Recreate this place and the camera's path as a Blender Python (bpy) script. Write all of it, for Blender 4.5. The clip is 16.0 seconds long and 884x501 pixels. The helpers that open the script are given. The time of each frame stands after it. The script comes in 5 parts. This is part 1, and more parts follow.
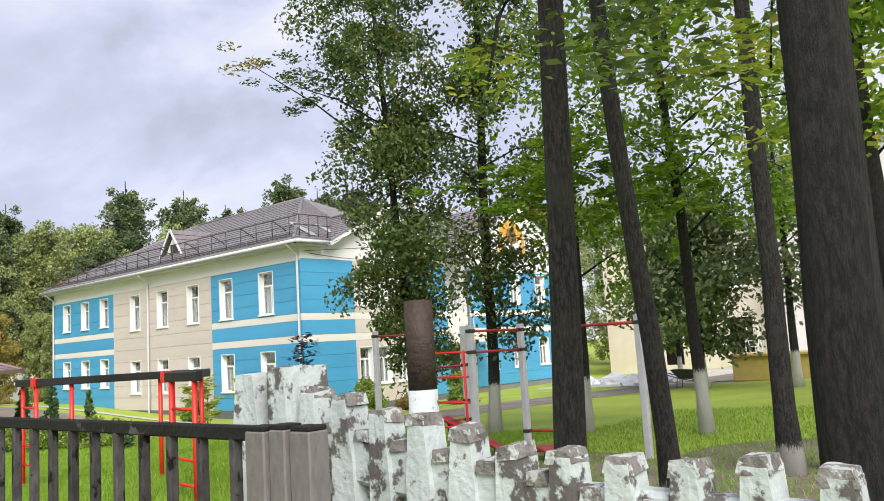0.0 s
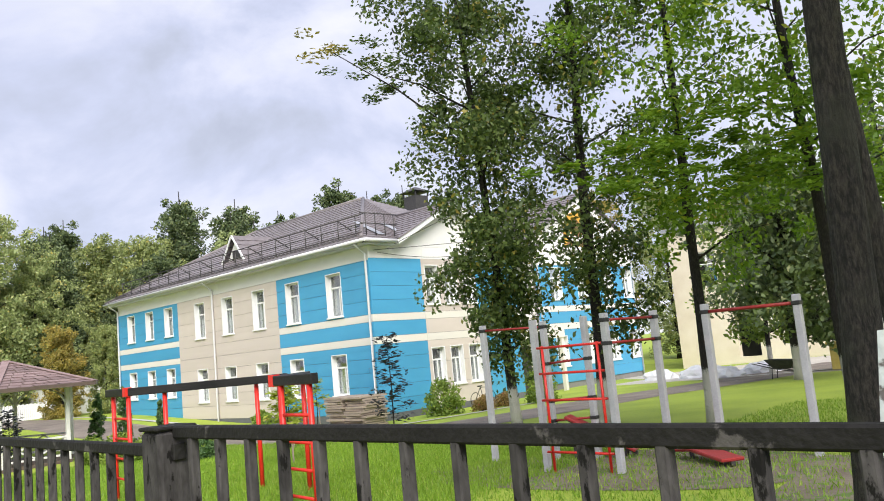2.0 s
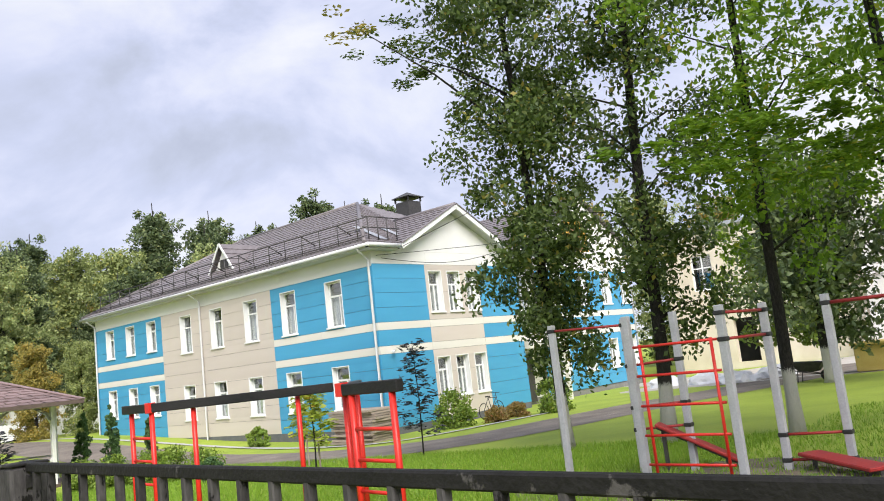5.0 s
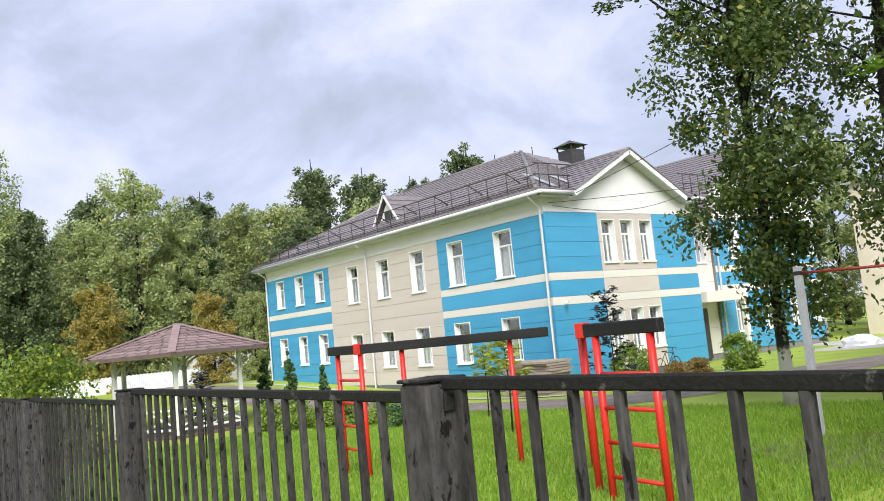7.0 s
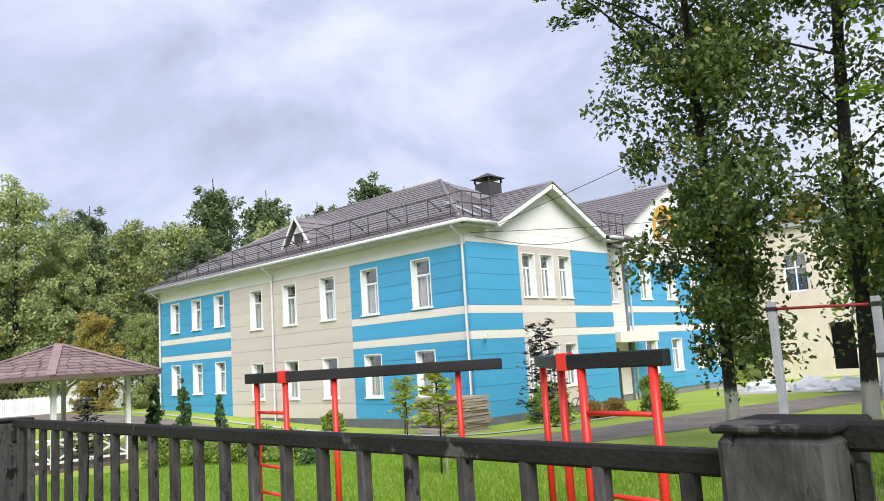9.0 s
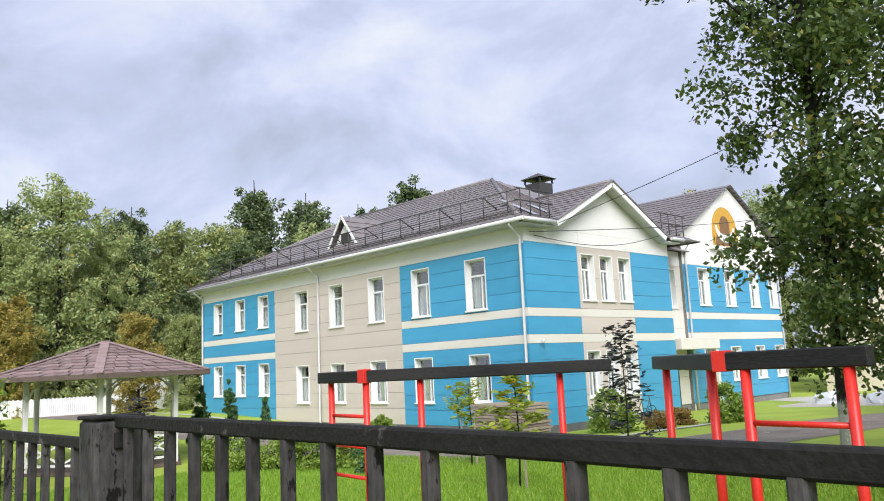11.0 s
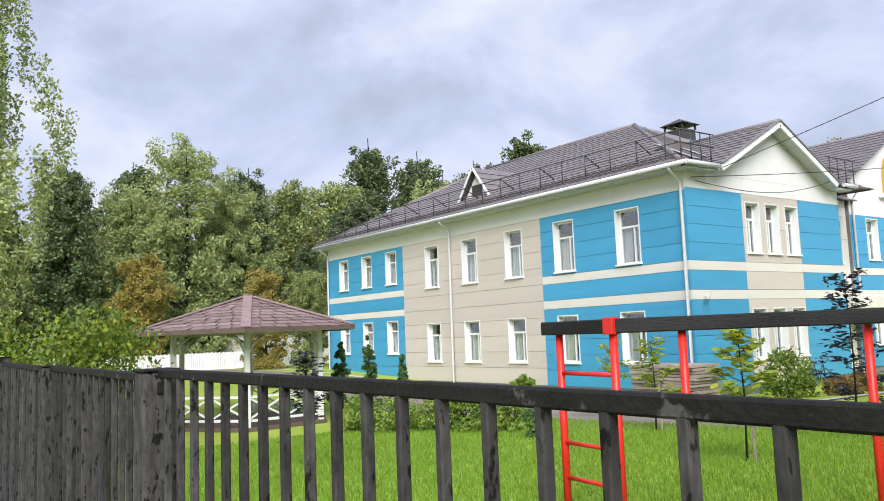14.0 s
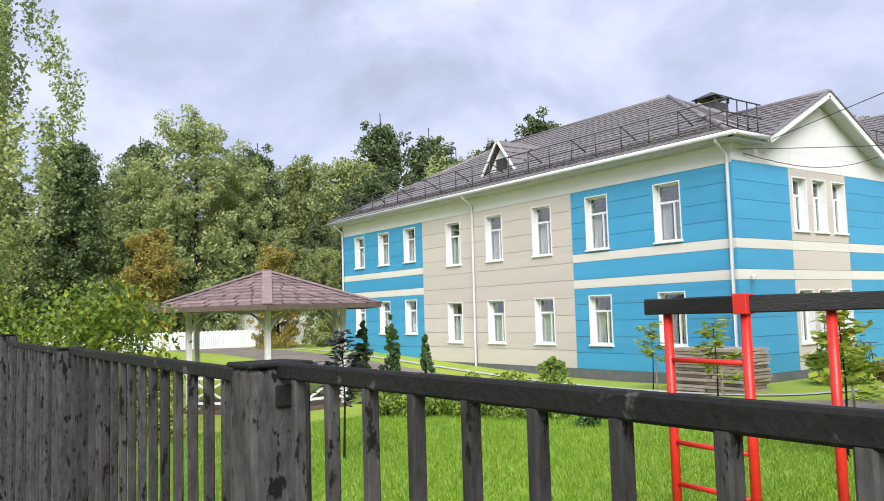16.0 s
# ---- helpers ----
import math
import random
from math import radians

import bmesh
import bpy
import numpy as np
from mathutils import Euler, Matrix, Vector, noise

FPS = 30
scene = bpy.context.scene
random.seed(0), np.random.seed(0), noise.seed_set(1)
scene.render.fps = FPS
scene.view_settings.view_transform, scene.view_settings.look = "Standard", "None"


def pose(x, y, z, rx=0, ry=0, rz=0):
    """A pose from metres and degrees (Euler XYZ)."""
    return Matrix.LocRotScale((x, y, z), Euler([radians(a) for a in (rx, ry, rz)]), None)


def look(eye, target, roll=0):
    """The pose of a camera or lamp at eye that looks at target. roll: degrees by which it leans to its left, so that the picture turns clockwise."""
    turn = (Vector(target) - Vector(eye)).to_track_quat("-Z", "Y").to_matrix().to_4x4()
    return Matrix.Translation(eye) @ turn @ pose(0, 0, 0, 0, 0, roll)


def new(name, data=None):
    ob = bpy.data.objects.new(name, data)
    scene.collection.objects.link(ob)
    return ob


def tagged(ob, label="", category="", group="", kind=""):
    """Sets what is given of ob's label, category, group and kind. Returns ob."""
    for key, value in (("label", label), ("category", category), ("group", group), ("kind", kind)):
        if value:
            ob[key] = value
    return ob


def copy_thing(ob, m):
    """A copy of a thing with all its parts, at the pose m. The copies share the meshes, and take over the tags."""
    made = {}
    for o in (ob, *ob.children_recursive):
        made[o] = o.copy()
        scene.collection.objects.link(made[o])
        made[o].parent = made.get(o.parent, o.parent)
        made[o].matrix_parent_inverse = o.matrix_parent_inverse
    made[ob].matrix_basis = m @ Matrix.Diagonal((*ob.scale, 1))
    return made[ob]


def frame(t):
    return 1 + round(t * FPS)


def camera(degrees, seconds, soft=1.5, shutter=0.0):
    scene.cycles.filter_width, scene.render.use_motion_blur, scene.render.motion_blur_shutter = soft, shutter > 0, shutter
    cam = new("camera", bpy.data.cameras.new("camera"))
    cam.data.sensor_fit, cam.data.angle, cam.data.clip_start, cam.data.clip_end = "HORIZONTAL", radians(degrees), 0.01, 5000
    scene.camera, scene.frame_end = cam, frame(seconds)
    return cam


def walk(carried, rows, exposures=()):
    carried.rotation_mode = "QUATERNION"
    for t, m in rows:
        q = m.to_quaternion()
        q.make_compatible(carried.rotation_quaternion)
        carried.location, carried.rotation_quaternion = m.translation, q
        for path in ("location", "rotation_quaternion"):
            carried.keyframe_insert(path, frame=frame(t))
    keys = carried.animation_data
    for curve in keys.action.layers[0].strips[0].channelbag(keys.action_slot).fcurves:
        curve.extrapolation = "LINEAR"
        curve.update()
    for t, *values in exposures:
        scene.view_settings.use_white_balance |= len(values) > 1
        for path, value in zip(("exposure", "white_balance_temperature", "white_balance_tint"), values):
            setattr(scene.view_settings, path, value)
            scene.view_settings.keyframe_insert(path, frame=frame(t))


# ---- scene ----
cam = camera(58.0, 16.0, 1.0)
METRES, EYE, TILT, LEAN, TURN = 13.0, 1.7, 0.0, 0.0, 40.8
ROWS = [
    (0.0, 0.0, 0.0, 0.0, 0.43, 6.92, 3.57),
    (0.5, -0.0265, 0.021, 0.0015, 0.64, 7.37, 4.09),
    (1.0, -0.0498, 0.0492, -0.0016, 2.4, 7.6, 4.33),
    (1.5, -0.072, 0.069, -0.0013, 4.19, 7.5, 4.76),
    (2.0, -0.0976, 0.0875, -0.0011, 3.72, 7.27, 5.44),
    (2.5, -0.1167, 0.1119, -0.0027, -2.04, 7.01, 6.4),
    (3.0, -0.1324, 0.1342, -0.0008, -9.91, 7.11, 7.62),
    (3.5, -0.1517, 0.15, 0.0009, -16.4, 7.24, 8.51),
    (4.0, -0.1727, 0.171, -0.0006, -14.25, 7.99, 7.93),
    (4.5, -0.1982, 0.1886, -0.0003, -7.14, 8.25, 7.35),
    (5.0, -0.2308, 0.2004, 0.0006, 1.4, 7.96, 6.51),
    (7.5, -0.3565, 0.292, -0.0064, 11.58, 5.89, 5.56),
    (8.0, -0.3772, 0.3184, -0.0052, 7.32, 6.34, 5.24),
    (10.5, -0.4496, 0.4425, -0.0114, 3.26, 8.92, 2.94),
    (11.0, -0.4758, 0.4626, -0.0111, 6.18, 8.4, 2.73),
    (11.5, -0.5013, 0.4838, -0.0139, 8.95, 8.1, 2.66),
    (12.0, -0.5251, 0.5014, -0.0143, 10.86, 8.0, 2.56),
    (12.5, -0.5509, 0.5211, -0.0154, 11.92, 7.88, 2.48),
    (13.0, -0.5766, 0.5477, -0.017, 12.36, 7.65, 2.29),
    (13.5, -0.597, 0.566, -0.0181, 12.79, 6.93, 2.21),
    (14.0, -0.6203, 0.5851, -0.0163, 13.28, 5.97, 2.22),
    (14.5, -0.6412, 0.6112, -0.0173, 13.42, 5.21, 2.1),
    (15.0, -0.6627, 0.6319, -0.0184, 13.53, 4.46, 2.1),
    (15.5, -0.6848, 0.6543, -0.0175, 13.65, 4.31, 1.94),
    (16.0, -0.7046, 0.6806, -0.0161, 13.54, 4.56, 1.68),
]
walk(cam, [(t, pose(0, 0, EYE, TILT, LEAN, TURN) @ pose(METRES * x, METRES * y, METRES * z, 90 + pitch, roll, yaw)) for t, x, y, z, yaw, pitch, roll in ROWS],
     exposures=[(0.0, 0.15, 6480, 11), (3.5, 0.24, 6480, 11), (5.0, 0.17, 6420, 11), (8.0, 0.16, 6220, 10), (10.5, 0.08, 6200, 10), (12.5, 0.08, 6190, 10), (16.0, 0.13, 6180, 10)])

# ---- world, sun, exposure ----
SUN_DIR = Vector((0.62, -0.46, 0.66)).normalized()
world = bpy.data.worlds.new("overcast_sky")
scene.world = world
world.use_nodes = True
wn, wl = world.node_tree.nodes, world.node_tree.links
wn.clear()
w_out = wn.new("ShaderNodeOutputWorld")
w_bg = wn.new("ShaderNodeBackground")
w_sky = wn.new("ShaderNodeTexSky")
w_sky.sky_type = "NISHITA"
w_sky.sun_disc = False
w_sky.sun_elevation = math.asin(SUN_DIR.z)
w_sky.sun_rotation = math.atan2(SUN_DIR.x, SUN_DIR.y)
w_co = wn.new("ShaderNodeTexCoord")
w_map = wn.new("ShaderNodeMapping")
w_map.inputs["Scale"].default_value = (1.7, 1.7, 2.6)
w_map.inputs["Location"].default_value = (0.35, 0.1, 0.25)
w_noise = wn.new("ShaderNodeTexNoise")
w_noise.inputs["Scale"].default_value = 1.9
w_noise.inputs["Detail"].default_value = 7.0
w_noise.inputs["Roughness"].default_value = 0.56
w_noise.inputs["Distortion"].default_value = 0.35
w_ramp = wn.new("ShaderNodeValToRGB")
cr = w_ramp.color_ramp
cr.elements[0].position, cr.elements[0].color = 0.30, (0.43, 0.46, 0.57, 1)
cr.elements[1].position, cr.elements[1].color = 0.68, (0.87, 0.88, 0.92, 1)
for p_, c_ in ((0.41, (0.53, 0.57, 0.70, 1)), (0.48, (0.60, 0.645, 0.82, 1)), (0.535, (0.69, 0.725, 0.89, 1)), (0.60, (0.775, 0.80, 0.90, 1))):
    e_ = cr.elements.new(p_)
    e_.color = c_
w_dim = wn.new("ShaderNodeMix")
w_dim.data_type, w_dim.blend_type = "RGBA", "MULTIPLY"
w_dim.inputs[0].default_value = 1.0
w_dim.inputs[7].default_value = (0.1, 0.1, 0.1, 1)
w_mix = wn.new("ShaderNodeMix")
w_mix.data_type = "RGBA"
w_gap = wn.new("ShaderNodeMapRange")
w_gap.inputs[1].default_value, w_gap.inputs[2].default_value = 0.22, 0.34
w_gap.inputs[3].default_value, w_gap.inputs[4].default_value = 0.35, 0.93
wl.new(w_co.outputs["Generated"], w_map.inputs["Vector"])
wl.new(w_map.outputs["Vector"], w_noise.inputs["Vector"])
w_sep = wn.new("ShaderNodeSeparateXYZ")
w_low = wn.new("ShaderNodeMapRange")
w_low.inputs[1].default_value, w_low.inputs[2].default_value = 0.08, 0.42
w_low.inputs[3].default_value, w_low.inputs[4].default_value = 0.055, -0.01
w_add = wn.new("ShaderNodeMath")
wl.new(w_co.outputs["Generated"], w_sep.inputs[0])
wl.new(w_sep.outputs["Z"], w_low.inputs[0])
wl.new(w_noise.outputs["Fac"], w_add.inputs[0])
wl.new(w_low.outputs[0], w_add.inputs[1])
wl.new(w_add.outputs[0], w_ramp.inputs["Fac"])
wl.new(w_noise.outputs["Fac"], w_gap.inputs[0])
wl.new(w_sky.outputs["Color"], w_dim.inputs[6])
wl.new(w_gap.outputs[0], w_mix.inputs[0])
wl.new(w_dim.outputs[2], w_mix.inputs[6])
wl.new(w_ramp.outputs["Color"], w_mix.inputs[7])
wl.new(w_mix.outputs[2], w_bg.inputs["Color"])
w_bg.inputs["Strength"].default_value = 1.0
wl.new(w_bg.outputs["Background"], w_out.inputs["Surface"])

sun_data = bpy.data.lights.new("sun", "SUN")
sun_data.energy, sun_data.angle, sun_data.color = 4.8, radians(38), (1.0, 0.96, 0.9)
sun = new("sun", sun_data)
sun.matrix_world = look(SUN_DIR * 60, (0, 0, 0))


# ---- materials ----
def material(name, rough=0.7, metal=0.0):
    m = bpy.data.materials.new(name)
    m.use_nodes = True
    n = m.node_tree.nodes
    b = n["Principled BSDF"]
    b.inputs["Roughness"].default_value = rough
    b.inputs["Metallic"].default_value = metal
    return m, n, m.node_tree.links, b


def col(c):
    return (c[0], c[1], c[2], 1)


def mottled(name, a, b2, scale=6.0, rough=0.7, metal=0.0, bump=0.15, fine=40.0, stretch=(1, 1, 1), wear=None, wear_at=0.62, spread=0.0, coords="Object", trans=0.0):
    """Two-tone surface with coarse stains, fine grain and bump; wear is a third colour in patches."""
    m, n, l, bsdf = material(name, rough, metal)
    co = n.new("ShaderNodeTexCoord")
    mp = n.new("ShaderNodeMapping")
    mp.inputs["Scale"].default_value = stretch
    l.new(co.outputs[coords], mp.inputs["Vector"])
    n1 = n.new("ShaderNodeTexNoise")
    n1.inputs["Scale"].default_value, n1.inputs["Detail"].default_value = scale, 5.0
    n2 = n.new("ShaderNodeTexNoise")
    n2.inputs["Scale"].default_value, n2.inputs["Detail"].default_value = fine, 3.0
    l.new(mp.outputs["Vector"], n1.inputs["Vector"])
    l.new(mp.outputs["Vector"], n2.inputs["Vector"])
    add = n.new("ShaderNodeMath")
    add.operation = "MULTIPLY_ADD"
    add.inputs[1].default_value = 0.45
    l.new(n2.outputs["Fac"], add.inputs[0])
    half = n.new("ShaderNodeMath")
    half.operation = "MULTIPLY"
    half.inputs[1].default_value = 0.55
    l.new(n1.outputs["Fac"], half.inputs[0])
    l.new(half.outputs[0], add.inputs[2])
    rp = n.new("ShaderNodeValToRGB")
    rp.color_ramp.elements[0].position, rp.color_ramp.elements[0].color = 0.35, col(a)
    rp.color_ramp.elements[1].position, rp.color_ramp.elements[1].color = 0.65, col(b2)
    l.new(add.outputs[0], rp.inputs["Fac"])
    out = rp.outputs["Color"]
    if wear:
        n3 = n.new("ShaderNodeTexNoise")
        n3.inputs["Scale"].default_value, n3.inputs["Detail"].default_value, n3.inputs["Roughness"].default_value = scale * 1.7, 8.0, 0.65
        l.new(mp.outputs["Vector"], n3.inputs["Vector"])
        st = n.new("ShaderNodeMapRange")
        st.inputs[1].default_value, st.inputs[2].default_value = wear_at, wear_at + 0.04
        l.new(n3.outputs["Fac"], st.inputs[0])
        mx = n.new("ShaderNodeMix")
        mx.data_type = "RGBA"
        l.new(st.outputs[0], mx.inputs[0])
        l.new(out, mx.inputs[6])
        mx.inputs[7].default_value = col(wear)
        out = mx.outputs[2]
    if spread:
        oi = n.new("ShaderNodeObjectInfo")
        hs = n.new("ShaderNodeHueSaturation")
        mr = n.new("ShaderNodeMapRange")
        mr.inputs[3].default_value, mr.inputs[4].default_value = 1 - spread, 1 + spread
        l.new(oi.outputs["Random"], mr.inputs[0])
        l.new(mr.outputs[0], hs.inputs["Value"])
        l.new(out, hs.inputs["Color"])
        out = hs.outputs["Color"]
    l.new(out, bsdf.inputs["Base Color"])
    if bump:
        bp = n.new("ShaderNodeBump")
        bp.inputs["Strength"].default_value, bp.inputs["Distance"].default_value = bump, 0.02
        l.new(add.outputs[0], bp.inputs["Height"])
        l.new(bp.outputs["Normal"], bsdf.inputs["Normal"])
    return m


def leaf_material(name, a, b2, c3, rough=0.55, shine=0.25):
    """Leaves: colour varies from leaf to leaf and a little light passes through."""
    m, n, l, bsdf = material(name, rough)
    g = n.new("ShaderNodeNewGeometry")
    rp = n.new("ShaderNodeValToRGB")
    e = rp.color_ramp.elements
    e[0].position, e[0].color = 0.0, col(a)
    e[1].position, e[1].color = 0.94, col(b2)
    x = e.new(1.0)
    x.color = col(c3)
    l.new(g.outputs["Random Per Island"], rp.inputs["Fac"])
    l.new(rp.outputs["Color"], bsdf.inputs["Base Color"])
    tr = n.new("ShaderNodeBsdfTranslucent")
    l.new(rp.outputs["Color"], tr.inputs["Color"])
    mx = n.new("ShaderNodeMixShader")
    mx.inputs[0].default_value = shine
    l.new(bsdf.outputs[0], mx.inputs[1])
    l.new(tr.outputs[0], mx.inputs[2])
    l.new(mx.outputs[0], n["Material Output"].inputs["Surface"])
    return m


def bark_material(name, a, b2, white=0.0, moss=None):
    """Furrowed bark; below the height white it is limewashed, with a ragged edge."""
    m, n, l, bsdf = material(name, 0.9)
    co = n.new("ShaderNodeTexCoord")
    mp = n.new("ShaderNodeMapping")
    mp.inputs["Scale"].default_value = (1, 1, 0.26)
    l.new(co.outputs["Object"], mp.inputs["Vector"])
    n1 = n.new("ShaderNodeTexNoise")
    n1.inputs["Scale"].default_value, n1.inputs["Detail"].default_value, n1.inputs["Roughness"].default_value = 44.0, 8.0, 0.75
    n2 = n.new("ShaderNodeTexNoise")
    n2.inputs["Scale"].default_value, n2.inputs["Detail"].default_value = 3.0, 4.0
    l.new(mp.outputs["Vector"], n1.inputs["Vector"])
    l.new(co.outputs["Object"], n2.inputs["Vector"])
    rp = n.new("ShaderNodeValToRGB")
    rp.color_ramp.elements[0].position, rp.color_ramp.elements[0].color = 0.44, col(a)
    rp.color_ramp.elements[1].position, rp.color_ramp.elements[1].color = 0.62, col(b2)
    l.new(n1.outputs["Fac"], rp.inputs["Fac"])
    out = rp.outputs["Color"]
    if moss:
        mr = n.new("ShaderNodeMapRange")
        mr.inputs[1].default_value, mr.inputs[2].default_value = 0.5, 0.75
        l.new(n2.outputs["Fac"], mr.inputs[0])
        mx = n.new("ShaderNodeMix")
        mx.data_type = "RGBA"
        l.new(mr.outputs[0], mx.inputs[0])
        l.new(out, mx.inputs[6])
        mx.inputs[7].default_value = col(moss)
        out = mx.outputs[2]
    if white:
        sp = n.new("ShaderNodeSeparateXYZ")
        l.new(co.outputs["Object"], sp.inputs[0])
        ad = n.new("ShaderNodeMath")
        ad.operation = "MULTIPLY_ADD"
        ad.inputs[1].default_value = 0.5
        l.new(n1.outputs["Fac"], ad.inputs[0])
        l.new(sp.outputs["Z"], ad.inputs[2])
        mr = n.new("ShaderNodeMapRange")
        mr.inputs[1].default_value, mr.inputs[2].default_value = white + 0.22, white + 0.30
        mr.inputs[3].default_value, mr.inputs[4].default_value = 0.85, 0.0
        l.new(ad.outputs[0], mr.inputs[0])
        mx = n.new("ShaderNodeMix")
        mx.data_type = "RGBA"
        l.new(mr.outputs[0], mx.inputs[0])
        l.new(out, mx.inputs[6])
        mx.inputs[7].default_value = (0.62, 0.60, 0.55, 1)
        out = mx.outputs[2]
    l.new(out, bsdf.inputs["Base Color"])
    bp = n.new("ShaderNodeBump")
    bp.inputs["Strength"].default_value, bp.inputs["Distance"].default_value = 1.0, 0.06
    l.new(n1.outputs["Fac"], bp.inputs["Height"])
    l.new(bp.outputs["Normal"], bsdf.inputs["Normal"])
    return m


BLUE = mottled("blue_facade_panel", (0.055, 0.29, 0.50), (0.070, 0.34, 0.56), 1.5, 0.5, bump=0.05, fine=90, spread=0.05)
BEIGE = mottled("beige_facade_panel", (0.54, 0.475, 0.42), (0.60, 0.535, 0.48), 1.5, 0.55, bump=0.05, fine=90, spread=0.04)
CREAM = mottled("cream_facade_panel", (0.66, 0.63, 0.56), (0.72, 0.69, 0.63), 1.5, 0.55, bump=0.05, fine=90, spread=0.03)
FRIEZE = mottled("white_plaster", (0.68, 0.67, 0.64), (0.76, 0.75, 0.73), 1.2, 0.7, bump=0.06, fine=60, spread=0.02)
BACKING = mottled("dark_joint", (0.18, 0.18, 0.18), (0.24, 0.23, 0.22), 4, 0.9)
PLINTH = mottled("grey_plinth", (0.10, 0.105, 0.115), (0.15, 0.15, 0.16), 3, 0.8)
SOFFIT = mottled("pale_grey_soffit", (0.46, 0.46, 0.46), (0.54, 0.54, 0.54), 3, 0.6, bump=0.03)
WHITE = mottled("white_paint", (0.76, 0.76, 0.75), (0.82, 0.82, 0.82), 3, 0.4, bump=0.02)
CURTAIN = mottled("white_curtain", (0.55, 0.55, 0.54), (0.72, 0.72, 0.70), 3, 0.9, stretch=(9, 9, 0.3))
# near-black colour that holds the shade of unlit rooms
ROOM_SHADE = mottled("unlit_room_shade", (0.05, 0.05, 0.05), (0.08, 0.075, 0.07), 2, 0.9, bump=0)
ROOF = mottled("grey_brown_metal_tile", (0.15, 0.13, 0.135), (0.22, 0.195, 0.20), 2.5, 0.42, bump=0.05, fine=30, spread=0.05)
GUTTER = mottled("white_gutter", (0.56, 0.56, 0.57), (0.66, 0.66, 0.67), 3, 0.35, bump=0.02)
STEEL = mottled("dark_steel", (0.05, 0.048, 0.048), (0.09, 0.085, 0.08), 8, 0.5, 0.4)
GALV = mottled("galvanised_sheet", (0.42, 0.43, 0.45), (0.55, 0.56, 0.58), 5, 0.35, 0.5)
FENCE = mottled("chipped_dark_grey_paint", (0.008, 0.0075, 0.007), (0.017, 0.016, 0.015), 5, 0.75, 0.0, 0.5, 60, wear=(0.075, 0.069, 0.065), wear_at=0.61)
FENCE_SIDE = mottled("weathered_grey_paint", (0.027, 0.025, 0.025), (0.070, 0.065, 0.064), 16, 0.85, 0.0, 0.6, 60, wear=(0.006, 0.0055, 0.005), wear_at=0.57, stretch=(1, 1, 0.4), spread=0.35)
CONCRETE = mottled("peeling_white_concrete", (0.38, 0.42, 0.42), (0.50, 0.545, 0.54), 5, 0.85, 0.0, 0.5, 50, wear=(0.10, 0.09, 0.085), wear_at=0.535)
PLATE = mottled("weathered_steel_plate", (0.11, 0.098, 0.095), (0.17, 0.152, 0.148), 5, 0.6, 0.0, 0.4, 60, wear=(0.03, 0.027, 0.026), wear_at=0.60, stretch=(1, 1, 0.4))
BROKEN = mottled("broken_bare_concrete", (0.11, 0.10, 0.092), (0.24, 0.22, 0.205), 14, 0.95, 0.0, 0.9, 70, wear=(0.42, 0.44, 0.43), wear_at=0.52)
RUST = mottled("rust_brown_steel", (0.028, 0.018, 0.014), (0.055, 0.033, 0.025), 8, 0.7, 0.1, 0.5, 60)
RED = mottled("red_paint", (0.58, 0.018, 0.012), (0.70, 0.030, 0.018), 5, 0.4, bump=0.08, wear=(0.30, 0.02, 0.015), wear_at=0.72)
DULLRED = mottled("dull_red_paint", (0.26, 0.016, 0.016), (0.36, 0.028, 0.025), 5, 0.5, bump=0.1)
BLACKWOOD = mottled("black_stained_timber", (0.010, 0.010, 0.011), (0.026, 0.024, 0.024), 4, 0.42, bump=0.4, fine=70, stretch=(0.3, 0.3, 1))
GREYPOST = mottled("grey_painted_post", (0.36, 0.36, 0.38), (0.46, 0.46, 0.48), 5, 0.6, bump=0.1)
BOLT = mottled("black_clamp", (0.015, 0.015, 0.015), (0.03, 0.03, 0.03), 9, 0.5)
for m_ in (FENCE, FENCE_SIDE, BLACKWOOD):
    m_.node_tree.nodes["Principled BSDF"].inputs["Specular IOR Level"].default_value = 0.22
GRASS = mottled("lawn", (0.22, 0.30, 0.028), (0.34, 0.43, 0.045), 0.55, 0.9, bump=0.6, fine=34, wear=(0.17, 0.15, 0.075), wear_at=0.70)
DIRT = mottled("trodden_soil", (0.13, 0.10, 0.075), (0.22, 0.185, 0.14), 1.8, 0.95, bump=0.6, fine=26, wear=(0.10, 0.17, 0.03), wear_at=0.56)
ASPHALT = mottled("old_wet_asphalt", (0.13, 0.105, 0.088), (0.27, 0.228, 0.19), 0.9, 0.85, bump=0.5, fine=22, wear=(0.33, 0.29, 0.25), wear_at=0.63)
KERB = mottled("pale_kerb", (0.40, 0.39, 0.37), (0.52, 0.51, 0.48), 4, 0.9)
YARD = mottled("pale_building_yard", (0.38, 0.35, 0.31), (0.52, 0.49, 0.45), 0.7, 0.95, bump=0.4, fine=12)
SHINGLE = mottled("brown_red_shingle", (0.185, 0.125, 0.12), (0.275, 0.20, 0.195), 4, 0.85, bump=0.3, fine=120, spread=0.22)
TIMBER_W = mottled("white_timber", (0.66, 0.65, 0.62), (0.76, 0.75, 0.73), 4, 0.6, bump=0.15)
DECK = mottled("brown_deck", (0.09, 0.065, 0.05), (0.14, 0.10, 0.08), 5, 0.7, bump=0.2)
BOARD = mottled("weathered_board", (0.25, 0.20, 0.155), (0.40, 0.33, 0.27), 4, 0.85, bump=0.3, spread=0.2)
